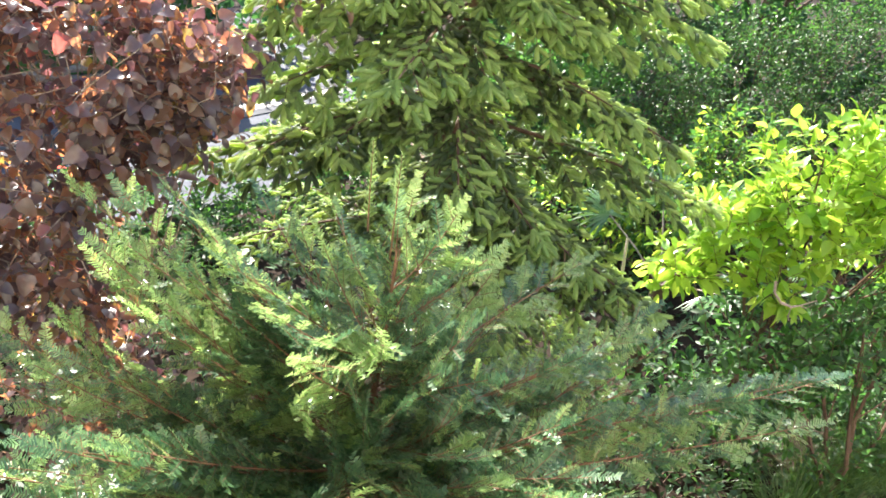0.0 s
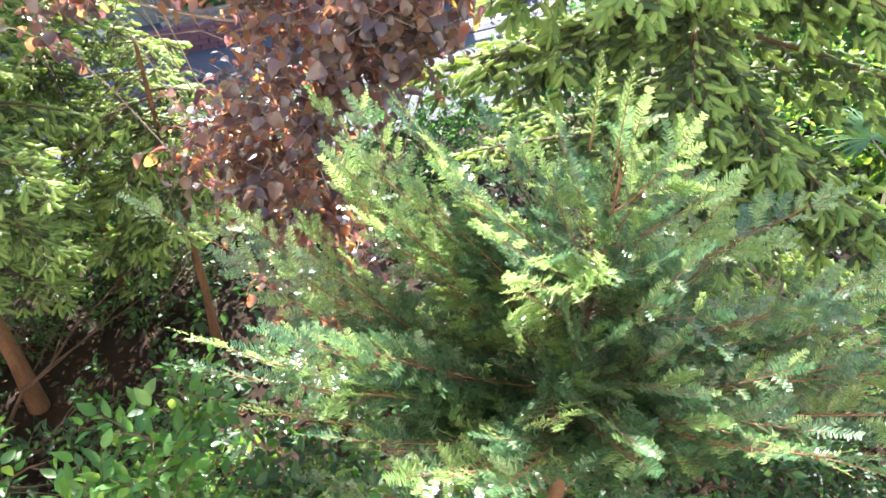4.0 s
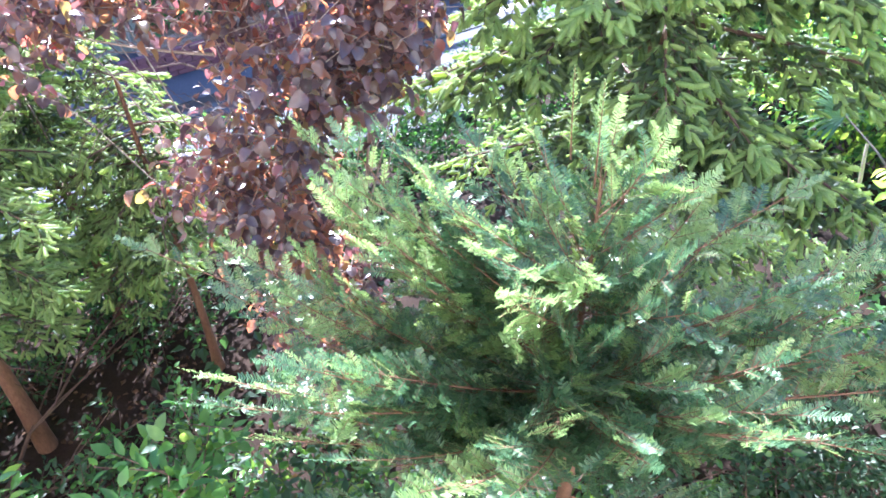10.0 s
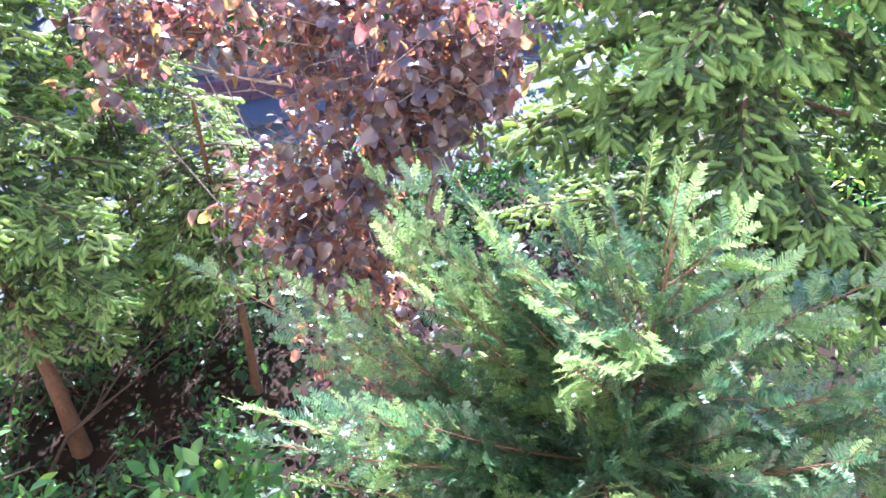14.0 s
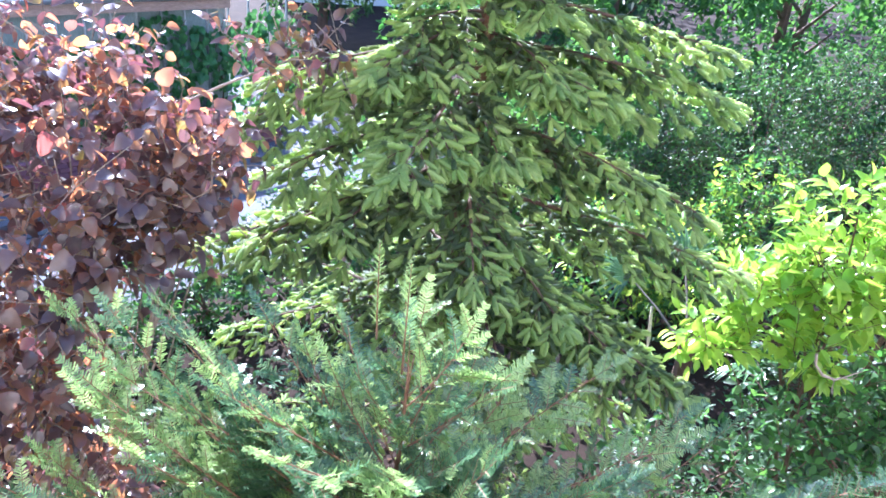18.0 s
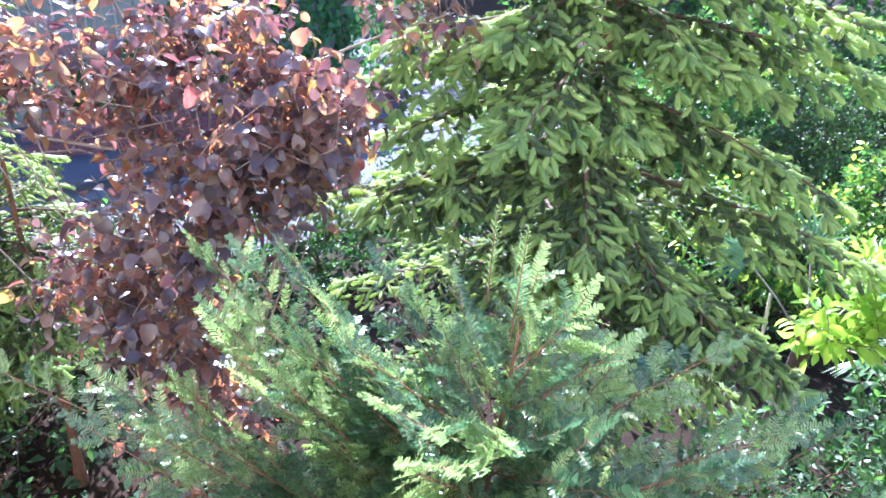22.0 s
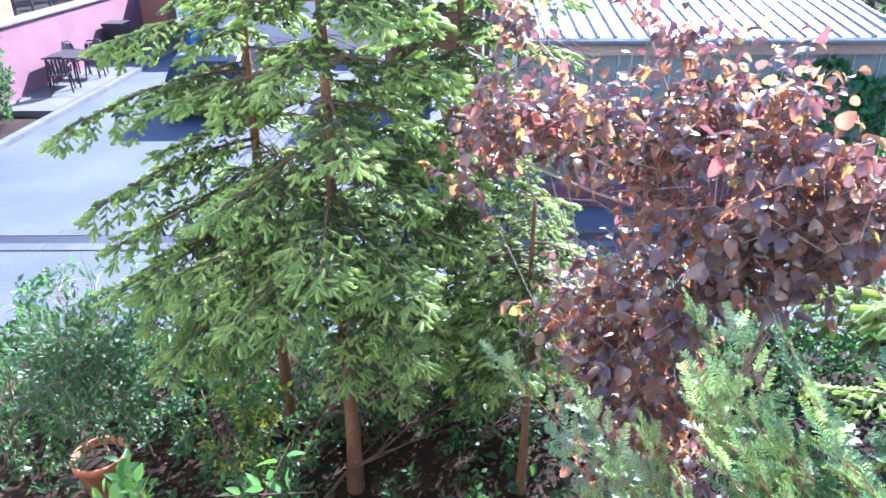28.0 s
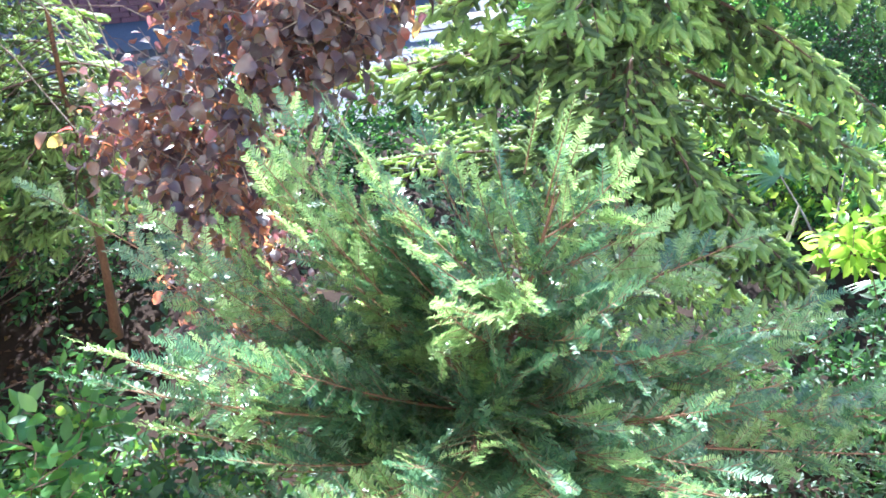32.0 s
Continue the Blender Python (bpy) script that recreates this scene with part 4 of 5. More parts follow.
def on_stem(z):
    return np.array([np.interp(z, stem_pts[:, 2], stem_pts[:, 0]), np.interp(z, stem_pts[:, 2], stem_pts[:, 1]), z])


def yew_plume(start, tip, wide=0.20, bare=0.30, young=0.3, sag=0.08, pace=0.034):
    """A limb with combs of flat needles on alternate side twigs, all near one plane, tapering to its tip."""
    start, tip = np.asarray(start, float), np.asarray(tip, float)
    L = np.linalg.norm(tip - start)
    n = 9
    axis = bezier(start, (start + tip) / 2 - UP * sag * L + rng.normal(0, 0.03, 3) * L, tip, n)
    wood, sh = Geo(), Shoots()
    wood.tube(axis, np.linspace(0.002 + 0.0033 * L, 0.0013, n), 6)
    tilt = unit(UP + rng.normal(0, 0.42, 3))
    fresh = rng.random() < young
    s, k = bare * L, 0
    while s < L - 0.02:
        f = s / L * (n - 1)
        i = min(int(f), n - 2)
        p = axis[i] + (axis[i + 1] - axis[i]) * (f - i)
        d = unit(axis[i + 1] - axis[i])
        lat = unit(np.cross(d, tilt)) * (1 if k % 2 else -1)
        far = (s - bare * L) / (L * (1 - bare))
        l2 = (0.05 + wide * (1 - far) ** 0.8 * min(1.0, 0.5 + 2 * far)) * rng.uniform(0.65, 1.15)
        sd = unit(d * rng.uniform(0.55, 0.85) + lat * rng.uniform(0.6, 0.85) + UP * rng.uniform(-0.12, 0.30) + rng.normal(0, 0.10, 3))
        wood.tube([p, p + sd * l2], [0.0018, 0.0009], 3)
        up = unit(tilt + rng.normal(0, 0.22, 3))
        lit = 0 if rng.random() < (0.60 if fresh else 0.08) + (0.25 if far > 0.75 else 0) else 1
        if l2 < 0.13:
            sh.put((1, lit), p + sd * 0.012, sd, up, max(0.72, l2 / 0.105))
        else:
            sh.put((0, lit), p + sd * 0.02, sd, up, rng.uniform(0.85, 1.0))
            sh.put((1, lit), p + sd * (l2 - 0.08), sd, up, rng.uniform(0.85, 1.05))
            sl = unit(np.cross(sd, up))
            for side in (-1, 1):
                for q in (0.30, 0.58):
                    if rng.random() < 0.72:
                        sh.put((2, lit), p + sd * l2 * (q + rng.uniform(-0.06, 0.06)), unit(sd * 0.75 + sl * side * rng.uniform(0.5, 0.8) + UP * rng.uniform(-0.1, 0.15)), unit(up + rng.normal(0, 0.15, 3)), rng.uniform(0.85, 1.2))
        s += pace * rng.uniform(0.7, 1.2)
        k += 1
    d = unit(tip - axis[-2])
    lat = unit(np.cross(d, tilt))
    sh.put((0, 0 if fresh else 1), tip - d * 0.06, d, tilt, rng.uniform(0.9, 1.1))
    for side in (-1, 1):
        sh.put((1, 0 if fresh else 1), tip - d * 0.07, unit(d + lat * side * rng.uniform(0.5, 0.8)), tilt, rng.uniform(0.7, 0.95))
    leaf = Geo()
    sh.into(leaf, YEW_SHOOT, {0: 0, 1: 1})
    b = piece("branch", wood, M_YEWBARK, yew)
    piece("needles", leaf, [M_YEW_NEW_LIT, M_YEW], b)


def yew_leader(foot, tip):
    """A thin upright leader with a narrow brush of needles."""
    foot, tip = np.asarray(foot, float), np.asarray(tip, float)
    g = Geo()
    pts = bezier(foot, (foot + tip) / 2 + rng.normal(0, 0.012, 3), tip, 6)
    g.tube(pts, np.linspace(0.0035, 0.0012, 6), 4)
    b = piece("branch", g, M_YEWBARK, yew)
    g = Geo()
    d = unit(tip - foot)
    at = np.array([tip - d * 0.13 - (tip - foot) * (1 - x) for x in (0.55, 1.0)] + [foot + (tip - foot) * x for x in (0.3, 0.5)])
    way = np.array([d] * 2 + [unit(d * 0.9 + rng.normal(0, 0.5, 3)) for x in range(2)])
    sc = np.array([1.0, 0.9, 0.5, 0.45])
    g.many(*YEW_BRUSH, turn_of(way, np.array([[0.3, 1.0, 0.1]] * 4)) * sc[:, None, None], at, 0)
    piece("needles", g, M_YEW_NEW_LIT, b)


# tips of the yew's limbs, by their place in the garden: place, breadth, bare share
YEW_TIPS = [
    (-0.62, 2.14, 3.01), (-0.46, 1.97, 2.90), (-0.36, 2.14, 3.04), (-0.23, 1.95, 3.00), (-0.52, 1.92, 2.84), (-0.39, 1.74, 2.80),
    (-0.13, 1.73, 2.98), (-0.04, 2.12, 3.00), (0.18, 2.00, 3.07), (0.00, 1.48, 2.98), (0.09, 1.27, 2.99), (0.64, 1.66, 3.05),
    (0.55, 1.76, 3.15), (0.44, 1.92, 3.12), (-0.84, 1.84, 2.70), (-0.88, 1.74, 2.60), (-0.61, 1.77, 2.60), (-0.74, 1.18, 2.80),
    (-0.56, 1.25, 2.76), (-0.35, 1.30, 2.68), (-0.61, 1.12, 2.60), (-0.40, 1.05, 2.60), (-0.17, 0.95, 2.60), (-0.27, 1.89, 2.86),
    (0.95, 1.48, 2.81), (0.88, 1.50, 2.76), (1.22, 1.50, 2.68), (0.90, 0.90, 2.82), (0.70, 1.00, 2.73), (0.87, 1.12, 2.68),
]
YEW_MORE = [
    (0.55, 1.17, 2.72), (0.39, 1.03, 2.68), (0.20, 1.08, 2.68), (0.06, 0.90, 2.66), (0.75, 1.89, 2.85), (0.92, 2.01, 2.74),
    (1.37, 1.85, 2.70), (1.56, 1.84, 2.66), (1.49, 1.61, 2.55), (-0.40, 1.34, 2.64), (-0.60, 1.28, 2.62), (-0.70, 1.74, 2.60),
    (0.22, 1.36, 2.80), (0.31, 1.40, 2.70), (0.36, 1.28, 2.60), (0.14, 1.22, 2.56), (0.44, 1.22, 2.50), (0.46, 1.36, 2.86), (0.08, 1.36, 2.74),
    (-0.49, 2.03, 2.77), (0.30, 1.45, 2.92), (0.48, 1.50, 2.90), (0.22, 1.75, 3.02), (0.60, 1.35, 2.84),
]
for x, y, z in YEW_TIPS + YEW_MORE:
    tip = np.array([x, y, z]) - YEW
    h = math.hypot(tip[0], tip[1])
    # share of pale needles paints in sun on the upper left, shade elsewhere
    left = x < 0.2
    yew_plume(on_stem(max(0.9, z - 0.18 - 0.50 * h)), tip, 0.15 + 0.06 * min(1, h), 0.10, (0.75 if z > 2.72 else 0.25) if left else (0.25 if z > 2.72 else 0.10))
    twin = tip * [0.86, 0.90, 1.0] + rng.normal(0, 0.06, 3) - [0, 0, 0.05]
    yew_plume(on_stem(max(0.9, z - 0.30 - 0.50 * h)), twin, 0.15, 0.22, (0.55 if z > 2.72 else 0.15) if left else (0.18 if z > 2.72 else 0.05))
# long limbs with bare orange wood
for (x, y, z), z0, bare in (((1.07, 1.88, 2.90), 2.38, 0.52), ((1.31, 1.74, 2.70), 2.34, 0.45), ((1.98, 1.58, 2.60), 2.05, 0.50), ((2.14, 1.66, 2.52), 2.05, 0.60),
                            ((1.86, 1.42, 2.52), 2.0, 0.5), ((-1.21, 1.87, 2.71), 1.95, 0.5), ((-0.72, 1.10, 2.77), 2.1, 0.45)):
    # more pale needles here, as painted sunlight on the long limbs
    yew_plume(on_stem(z0), np.array([x, y, z]) - YEW, 0.17, bare, 0.6, 0.02)
for x, y, z, z0 in ((0.37, 1.82, 3.31, 2.95), (0.31, 2.02, 3.27, 2.95), (0.41, 2.10, 3.14, 2.95)):
    tip = np.array([x, y, z]) - YEW
    yew_leader(np.array([tip[0] * 0.9, tip[1] * 0.9, z0]), tip)
for k in range(22):
    a, h = radians(-185 + 190 * ((k * 0.618) % 1)), rng.uniform(0.25, 0.8)
    z = 2.62 - 0.25 * h - rng.uniform(0.0, 0.6)
    yew_plume(on_stem(max(0.9, z - 0.15 - 0.4 * h)), (math.cos(a) * h, math.sin(a) * h * 0.85, z), 0.20, 0.3, 0.1)
for k in range(26):
    a, z = radians(k * 137.5), 1.2 + 1.15 * ((k * 0.618) % 1)
    h = rng.uniform(0.6, 1.2)
    yew_plume(on_stem(max(0.5, z - 0.1 - 0.4 * h)), (math.cos(a) * h, math.sin(a) * h * 0.8 - 0.1, z), 0.22, 0.35, 0.0, 0.06, 0.045)


# ---- broad-leaved shrubs ----
def leafy(blobs, twigs, per, size, spread=0.25, droop=0.0, seed=1, inner=0.45, loose=0.55):
    """Leaves along twigs that stand on and in rounded masses. Returns places, turns, and the twigs' ends."""
    r = np.random.default_rng(seed)
    vol = np.array([b[3] * b[4] * b[5] for b in blobs]) ** 0.67
    B = np.array([b[:6] for b in blobs], float)[r.choice(len(blobs), twigs, p=vol / vol.sum())]
    o = unit(r.normal(0, 1, (twigs, 3)))
    p = B[:, :3] + o * B[:, 3:] * (r.uniform(inner, 1.0, twigs) ** 0.6)[:, None]
    d = unit(o * 0.7 + UP * r.uniform(-0.1, 0.7, twigs)[:, None] + r.normal(0, 0.4, (twigs, 3)))
    ln = (spread * r.uniform(0.6, 1.3, twigs))[:, None]
    side = unit(np.cross(d, unit(r.normal(0, 1, (twigs, 3)))))
    side2 = np.cross(d, side)
    P, T = [], []
    for k in range(per):
        s = (k + 0.5) / per
        a = (k * 2.4 + r.uniform(-0.4, 0.4, twigs))[:, None]
        out = side * np.cos(a) + side2 * np.sin(a)
        ld = unit(d * (0.35 + 0.9 * s) + out * 0.9 - UP * droop + r.normal(0, 0.2, (twigs, 3)))
        up = unit(UP * 0.9 + d * 0.2 + r.normal(0, loose, (twigs, 3)))
        P.append(p + d * ln * (s - 0.5) + out * 0.01)
        T.append(turn_of(ld, up) * size * r.uniform(0.6, 1.15, twigs)[:, None, None])
    return np.concatenate(P), np.concatenate(T), (p - d * ln * 0.6, d * ln * 1.1)


TWIG_FORM = (np.array([(0, 1, 0), (0, -0.5, 0.87), (0, -0.5, -0.87), (1, 0.5, 0), (1, -0.25, 0.43), (1, -0.25, -0.43)]),
             np.array([(0, 1, 4, 3), (1, 2, 5, 4), (2, 0, 3, 5)]))


def shrub(name, base, blobs, twigs, per, form, size, mats, label, category="shrub", spread=0.25, droop=0.0, seed=1, singles=0,
          stem_mat=None, stem_r=0.02, group="", inner=0.45, loose=0.55):
    base = np.array(base, float)
    t = thing(name, pose(*base), label, category, group)
    P, T, ends = leafy(blobs, twigs, per, size, spread, droop, seed, inner, loose)
    P = P - base
    r = np.random.default_rng(seed + 50)
    for b in blobs:
        c = np.array(b[:3]) - base
        g = Geo()
        foot = np.array([r.normal(0, 0.07), r.normal(0, 0.07), 0.0])
        pts = bezier(foot, (c[0] * 0.35, c[1] * 0.35, c[2] * 0.65), c + [0, 0, b[5] * 0.6], 8)
        pts[1:-1] += r.normal(0, 0.02, (6, 3))
        g.tube(pts, np.linspace(stem_r, stem_r * 0.25, 8) * (1 if b[5] > 0.2 else 0.45), 6)
        for k in range(6 if b[5] > 0.2 else 0):
            q = pts[3 + k % 4]
            o = unit(r.normal(0, 1, 3) + UP * 0.4)
            e = c + o * np.array(b[3:6]) * 0.9
            g.tube(bezier(q, (q + e) / 2 + r.normal(0, 0.04, 3), e, 5), np.linspace(stem_r * 0.4, stem_r * 0.12, 5), 4)
        piece("stem", g, stem_mat or M_TWIG, t)
    g = Geo()
    span = np.linalg.norm(ends[1], axis=1)
    g.many(*TWIG_FORM, turn_of(ends[1], UP + 0.01) * np.stack([span, span * 0 + 0.003, span * 0 + 0.003], -1)[:, None, :], ends[0] - base)
    piece("fine_twig", g, stem_mat or M_TWIG, t)["kind"] = "stuff"
    order = np.argsort(np.linalg.norm(P + base - np.array([0, 0, 4.0]), axis=1))
    one, rest = order[:singles], order[singles:]
    if singles:
        lm = []
        for k in range(4):
            lg = Geo()
            fv = form[0] * [1, 0.9 + 0.07 * k, 0.5 + 0.45 * k]
            lg.add(fv, form[1])
            lm.append(lg.mesh("leaf", [mats[k % len(mats)]], True))
        for k, i in enumerate(one):
            o = new("leaf", lm[k % 4])
            o.parent = t
            o.matrix_local = Matrix.Translation(P[i]) @ Matrix(T[i].tolist()).to_4x4()
    g = Geo()
    part = np.arange(len(rest)) % len(mats)
    for k in range(len(mats)):
        own = rest[part == k]
        for j, (flat, deep) in enumerate(((1.0, 0.6), (0.88, 1.1), (0.74, 1.7))):
            g.many(form[0] * [1, flat, deep], form[1], T[own[j::3]], P[own[j::3]], k)
    piece("foliage", g, mats, t, smooth=True)["kind"] = "stuff"
    return t


ROUND = leaf_form(0.105, 0.098, 0.84, 0.36, 0.52)
OVAL = leaf_form(0.10, 0.052, 0.75, 0.22, 0.20)
FAR_LEAF = thin_leaf(0.10, 0.06)
LANCE = leaf_form(0.10, 0.030, 0.7, 0.25, 0.15)
SMALL = thin_leaf(0.05, 0.03)

# purple-leaved shrub
shrub("purple_shrub", (-0.95, 3.25, 0),
      [(-0.72, 3.08, 3.10, 0.56, 0.35, 0.28), (-1.35, 3.05, 3.27, 0.50, 0.33, 0.19), (-1.85, 3.02, 3.27, 0.28, 0.28, 0.17), (-0.36, 3.08, 3.10, 0.30, 0.25, 0.27),
       (-0.85, 3.38, 3.42, 0.36, 0.25, 0.20), (0.05, 3.35, 3.55, 0.28, 0.14, 0.10), (-1.46, 3.43, 3.87, 0.12, 0.10, 0.07), (-2.09, 3.37, 3.68, 0.12, 0.10, 0.10),
       (-0.95, 2.82, 2.64, 0.34, 0.28, 0.26), (-0.98, 2.75, 2.28, 0.32, 0.26, 0.34), (-0.90, 2.85, 1.60, 0.34, 0.28, 0.48), (-1.98, 3.12, 3.08, 0.18, 0.18, 0.12),
       (-1.18, 3.45, 3.64, 0.14, 0.12, 0.12), (-1.30, 2.80, 2.40, 0.24, 0.18, 0.17), (-0.70, 2.92, 2.80, 0.24, 0.20, 0.16), (-0.45, 2.96, 2.88, 0.26, 0.20, 0.15),
       (-2.12, 2.92, 2.88, 0.18, 0.12, 0.09)],
      740, 8, ROUND, 0.59, [M_PURPLE], "purple-leaved shrub glowing orange and red against the sun", "shrub", 0.34, 0.42, 3, 290, M_GREYTWIG, 0.018, "", 0.5, 0.50)

# bright sunlit shrub
shrub("sunlit_shrub", (3.6, 3.5, 0),
      [(2.98, 3.56, 2.10, 0.29, 0.30, 0.24), (3.35, 3.45, 2.56, 0.36, 0.34, 0.36), (3.45, 3.42, 2.26, 0.44, 0.38, 0.30), (2.66, 3.52, 1.86, 0.20, 0.22, 0.13),
       (3.95, 3.30, 2.72, 0.55, 0.45, 0.42), (4.30, 3.25, 2.35, 0.60, 0.50, 0.50), (3.20, 3.25, 1.96, 0.26, 0.26, 0.16)],
      400, 8, OVAL, 1.25, [M_MAG], "bright yellow-green broad-leaved shrub in full sun", "shrub", 0.26, 0.06, 5, 290, M_TWIG, 0.02, "", 0.55, 0.34)

# glossy hedge plants below the viewpoint
shrub("laurel_bush", (-1.75, 1.35, 0),
      [(-1.75, 1.05, 1.35, 0.65, 0.45, 0.45), (-1.20, 1.20, 1.50, 0.45, 0.4, 0.42), (-2.5, 0.85, 1.05, 0.6, 0.4, 0.5), (-1.3, 0.80, 1.40, 0.8, 0.4, 0.45), (-1.3, 1.6, 1.0, 0.5, 0.4, 0.4)],
      560, 9, OVAL, 0.70, [M_LAUREL, M_LAUREL, M_BUSH], "glossy green laurel bush below the window", "bush", 0.22, 0.0, 8, 290, M_TWIG, 0.02)
shrub("laurel_bush", (-0.6, 1.0, 0),
      [(-0.6, 1.3, 1.0, 0.7, 0.6, 0.7), (-1.05, 1.95, 0.75, 0.6, 0.5, 0.6), (-0.95, 1.5, 1.2, 0.4, 0.4, 0.4), (0.4, 1.0, 0.9, 0.7, 0.5, 0.6), (-0.2, 2.3, 0.8, 0.8, 0.5, 0.6), (0.9, 2.4, 0.9, 0.7, 0.5, 0.7)],
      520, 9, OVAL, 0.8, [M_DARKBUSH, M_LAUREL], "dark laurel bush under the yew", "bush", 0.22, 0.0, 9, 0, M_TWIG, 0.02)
for seed, (x, y, z) in enumerate(((-1.16, 1.36, 2.05), (-1.03, 1.48, 2.08), (-2.03, 0.84, 2.27), (-1.64, 1.12, 2.23), (-2.30, 0.90, 2.10), (-1.05, 1.25, 2.00), (-1.32, 1.00, 1.90), (-1.80, 0.92, 1.95), (-1.20, 1.14, 1.98))):
    shrub("laurel_shoot", (x + 0.05, y, 0), [(x, y, z, 0.10, 0.10, 0.18)], 9, 9, OVAL, 0.80, [M_LAUREL, M_BUSH], "upright young laurel shoot above the hedge",
          "shoot", 0.26, -0.35, 20 + seed, 0, M_TWIG, 0.012, "laurel shoots")

# oleander, pale shrub and yellow-green shrub left of the spruces
shrub("oleander", (-4.75, 1.82, 0.34), [(-4.72, 1.84, 0.98, 0.46, 0.42, 0.40), (-4.75, 1.9, 1.38, 0.35, 0.35, 0.24)],
      210, 10, LANCE, 1.0, [M_OLEA], "grey-green oleander growing in the terracotta pot", "shrub", 0.28, -0.2, 31, 0, M_GREYTWIG, 0.014)
shrub("oleander", (-4.95, 2.2, 0.0), [(-4.75, 2.1, 1.75, 0.35, 0.3, 0.3), (-5.1, 2.2, 1.7, 0.3, 0.3, 0.3), (-5.35, 2.0, 1.6, 0.3, 0.3, 0.25)],
      11, 9, LANCE, 0.9, [M_OLEA, M_BUSH], "sparse tall oleander twigs above the hedge", "shrub", 0.24, -0.2, 32, 0, M_GREYTWIG, 0.010)
shrub("leafy_bush", (-5.5, 1.5, 0), [(-5.3, 1.6, 0.75, 0.6, 0.6, 0.65), (-5.9, 1.3, 0.8, 0.7, 0.6, 0.65), (-5.3, 2.5, 0.4, 0.7, 0.6, 0.42), (-6.3, 1.9, 0.3, 0.6, 0.6, 0.35)],
      330, 9, OVAL, 0.62, [M_BUSH, M_DARKBUSH, M_OLEA], "dense green bush beside the oleander", "bush", 0.2, 0.0, 33, 0)
shrub("yellow_bush", (-3.95, 2.55, 0), [(-3.95, 2.5, 0.55, 0.35, 0.3, 0.45), (-3.75, 2.6, 0.95, 0.2, 0.2, 0.2)],
      70, 9, OVAL, 0.62, [M_YELLOW, M_BUSH], "yellow-green leafy bush in the shade", "bush", 0.2, 0.0, 35, 0)
shrub("leafy_bush", (-3.4, 2.2, 0), [(-3.35, 2.25, 0.35, 0.5, 0.4, 0.4), (-2.6, 2.3, 0.25, 0.5, 0.4, 0.3), (-2.2, 2.9, 0.3, 0.6, 0.4, 0.35), (-3.7, 3.6, 0.45, 0.5, 0.4, 0.5), (-2.7, 4.0, 0.4, 0.6, 0.4, 0.45), (-3.75, 2.75, 0.5, 0.4, 0.3, 0.45), (-4.3, 2.5, 0.5, 0.4, 0.3, 0.5)],
      460, 9, OVAL, 0.7, [M_BUSH, M_DARKBUSH], "low green bush under the spruces", "bush", 0.2, 0.0, 36, 0)
bed = SITE @ Vector((-10.0, 14.8, 0))
shrub("leafy_bush", (bed.x, bed.y, 0), [tuple(SITE @ Vector((-9.55, 14.8, 0.8))) + (0.45, 0.55, 0.8), tuple(SITE @ Vector((-9.55, 14.9, 1.6))) + (0.45, 0.45, 0.7),
      tuple(SITE @ Vector((-9.8, 14.7, 2.3))) + (0.55, 0.55, 0.6)],
      360, 9, FAR_LEAF, 1.15, [M_DARKBUSH, M_BUSH, M_DARKBUSH], "green bush in the bed before the pink wall", "bush", 0.25, 0.0, 38, 0)

# dark hedge plants along the kerb
for k in range(2, 14):
    c = SITE @ Vector((-5.6 + 1.0 * k, 5.75 + 0.15 * (k % 2), 0))
    h = (0.55 if k > 3 else 0.40) + 0.12 * ((k * 7) % 3)
    shrub("hedge_bush", (c.x, c.y, 0), [(c.x, c.y, h, 0.62, 0.42, 0.55), (c.x - 0.1, c.y - 0.35, h * 0.6, 0.6, 0.4, 0.4)], 120, 9, FAR_LEAF, 0.9, [M_DARKBUSH, M_BUSH],
          "dark green hedge bush along the garden kerb", "bush", 0.22, 0.0, 140 + k, 0, None, 0.018, "hedge bushes")

# shrubs behind the sunlit one
shrub("leafy_bush", (4.4, 6.3, 0), [(4.3, 6.3, 0.9, 0.8, 0.6, 0.7), (3.5, 6.6, 0.8, 0.8, 0.6, 0.7), (5.2, 6.6, 1.2, 0.8, 0.6, 0.8)],
      520, 9, FAR_LEAF, 1.0, [M_BUSH, M_MAG], "fresh green bush behind the sunlit shrub", "bush", 0.3, 0.1, 41, 0)
shrub("fine_leaved_shrub", (6.4, 8.2, 0), [(6.0, 8.0, 1.6, 1.3, 0.8, 1.3), (7.5, 7.8, 1.9, 1.4, 0.8, 1.3), (5.0, 8.6, 1.3, 1.0, 0.8, 1.1)],
      1500, 12, SMALL, 1.35, [M_DARKBUSH, M_DARKBUSH, M_BUSH], "dark fine-leaved shrub with arching twigs", "shrub", 0.4, 0.1, 43, 0)
shrub("leafy_bush", (3.2, 8.6, 0), [(3.1, 8.5, 1.1, 1.2, 0.8, 1.1), (1.9, 8.9, 1.0, 1.1, 0.8, 1.0), (4.1, 9.4, 1.6, 1.0, 0.8, 1.2)],
      800, 9, FAR_LEAF, 1.15, [M_BUSH], "green bush behind the tall spruce", "bush", 0.3, 0.1, 45, 0)
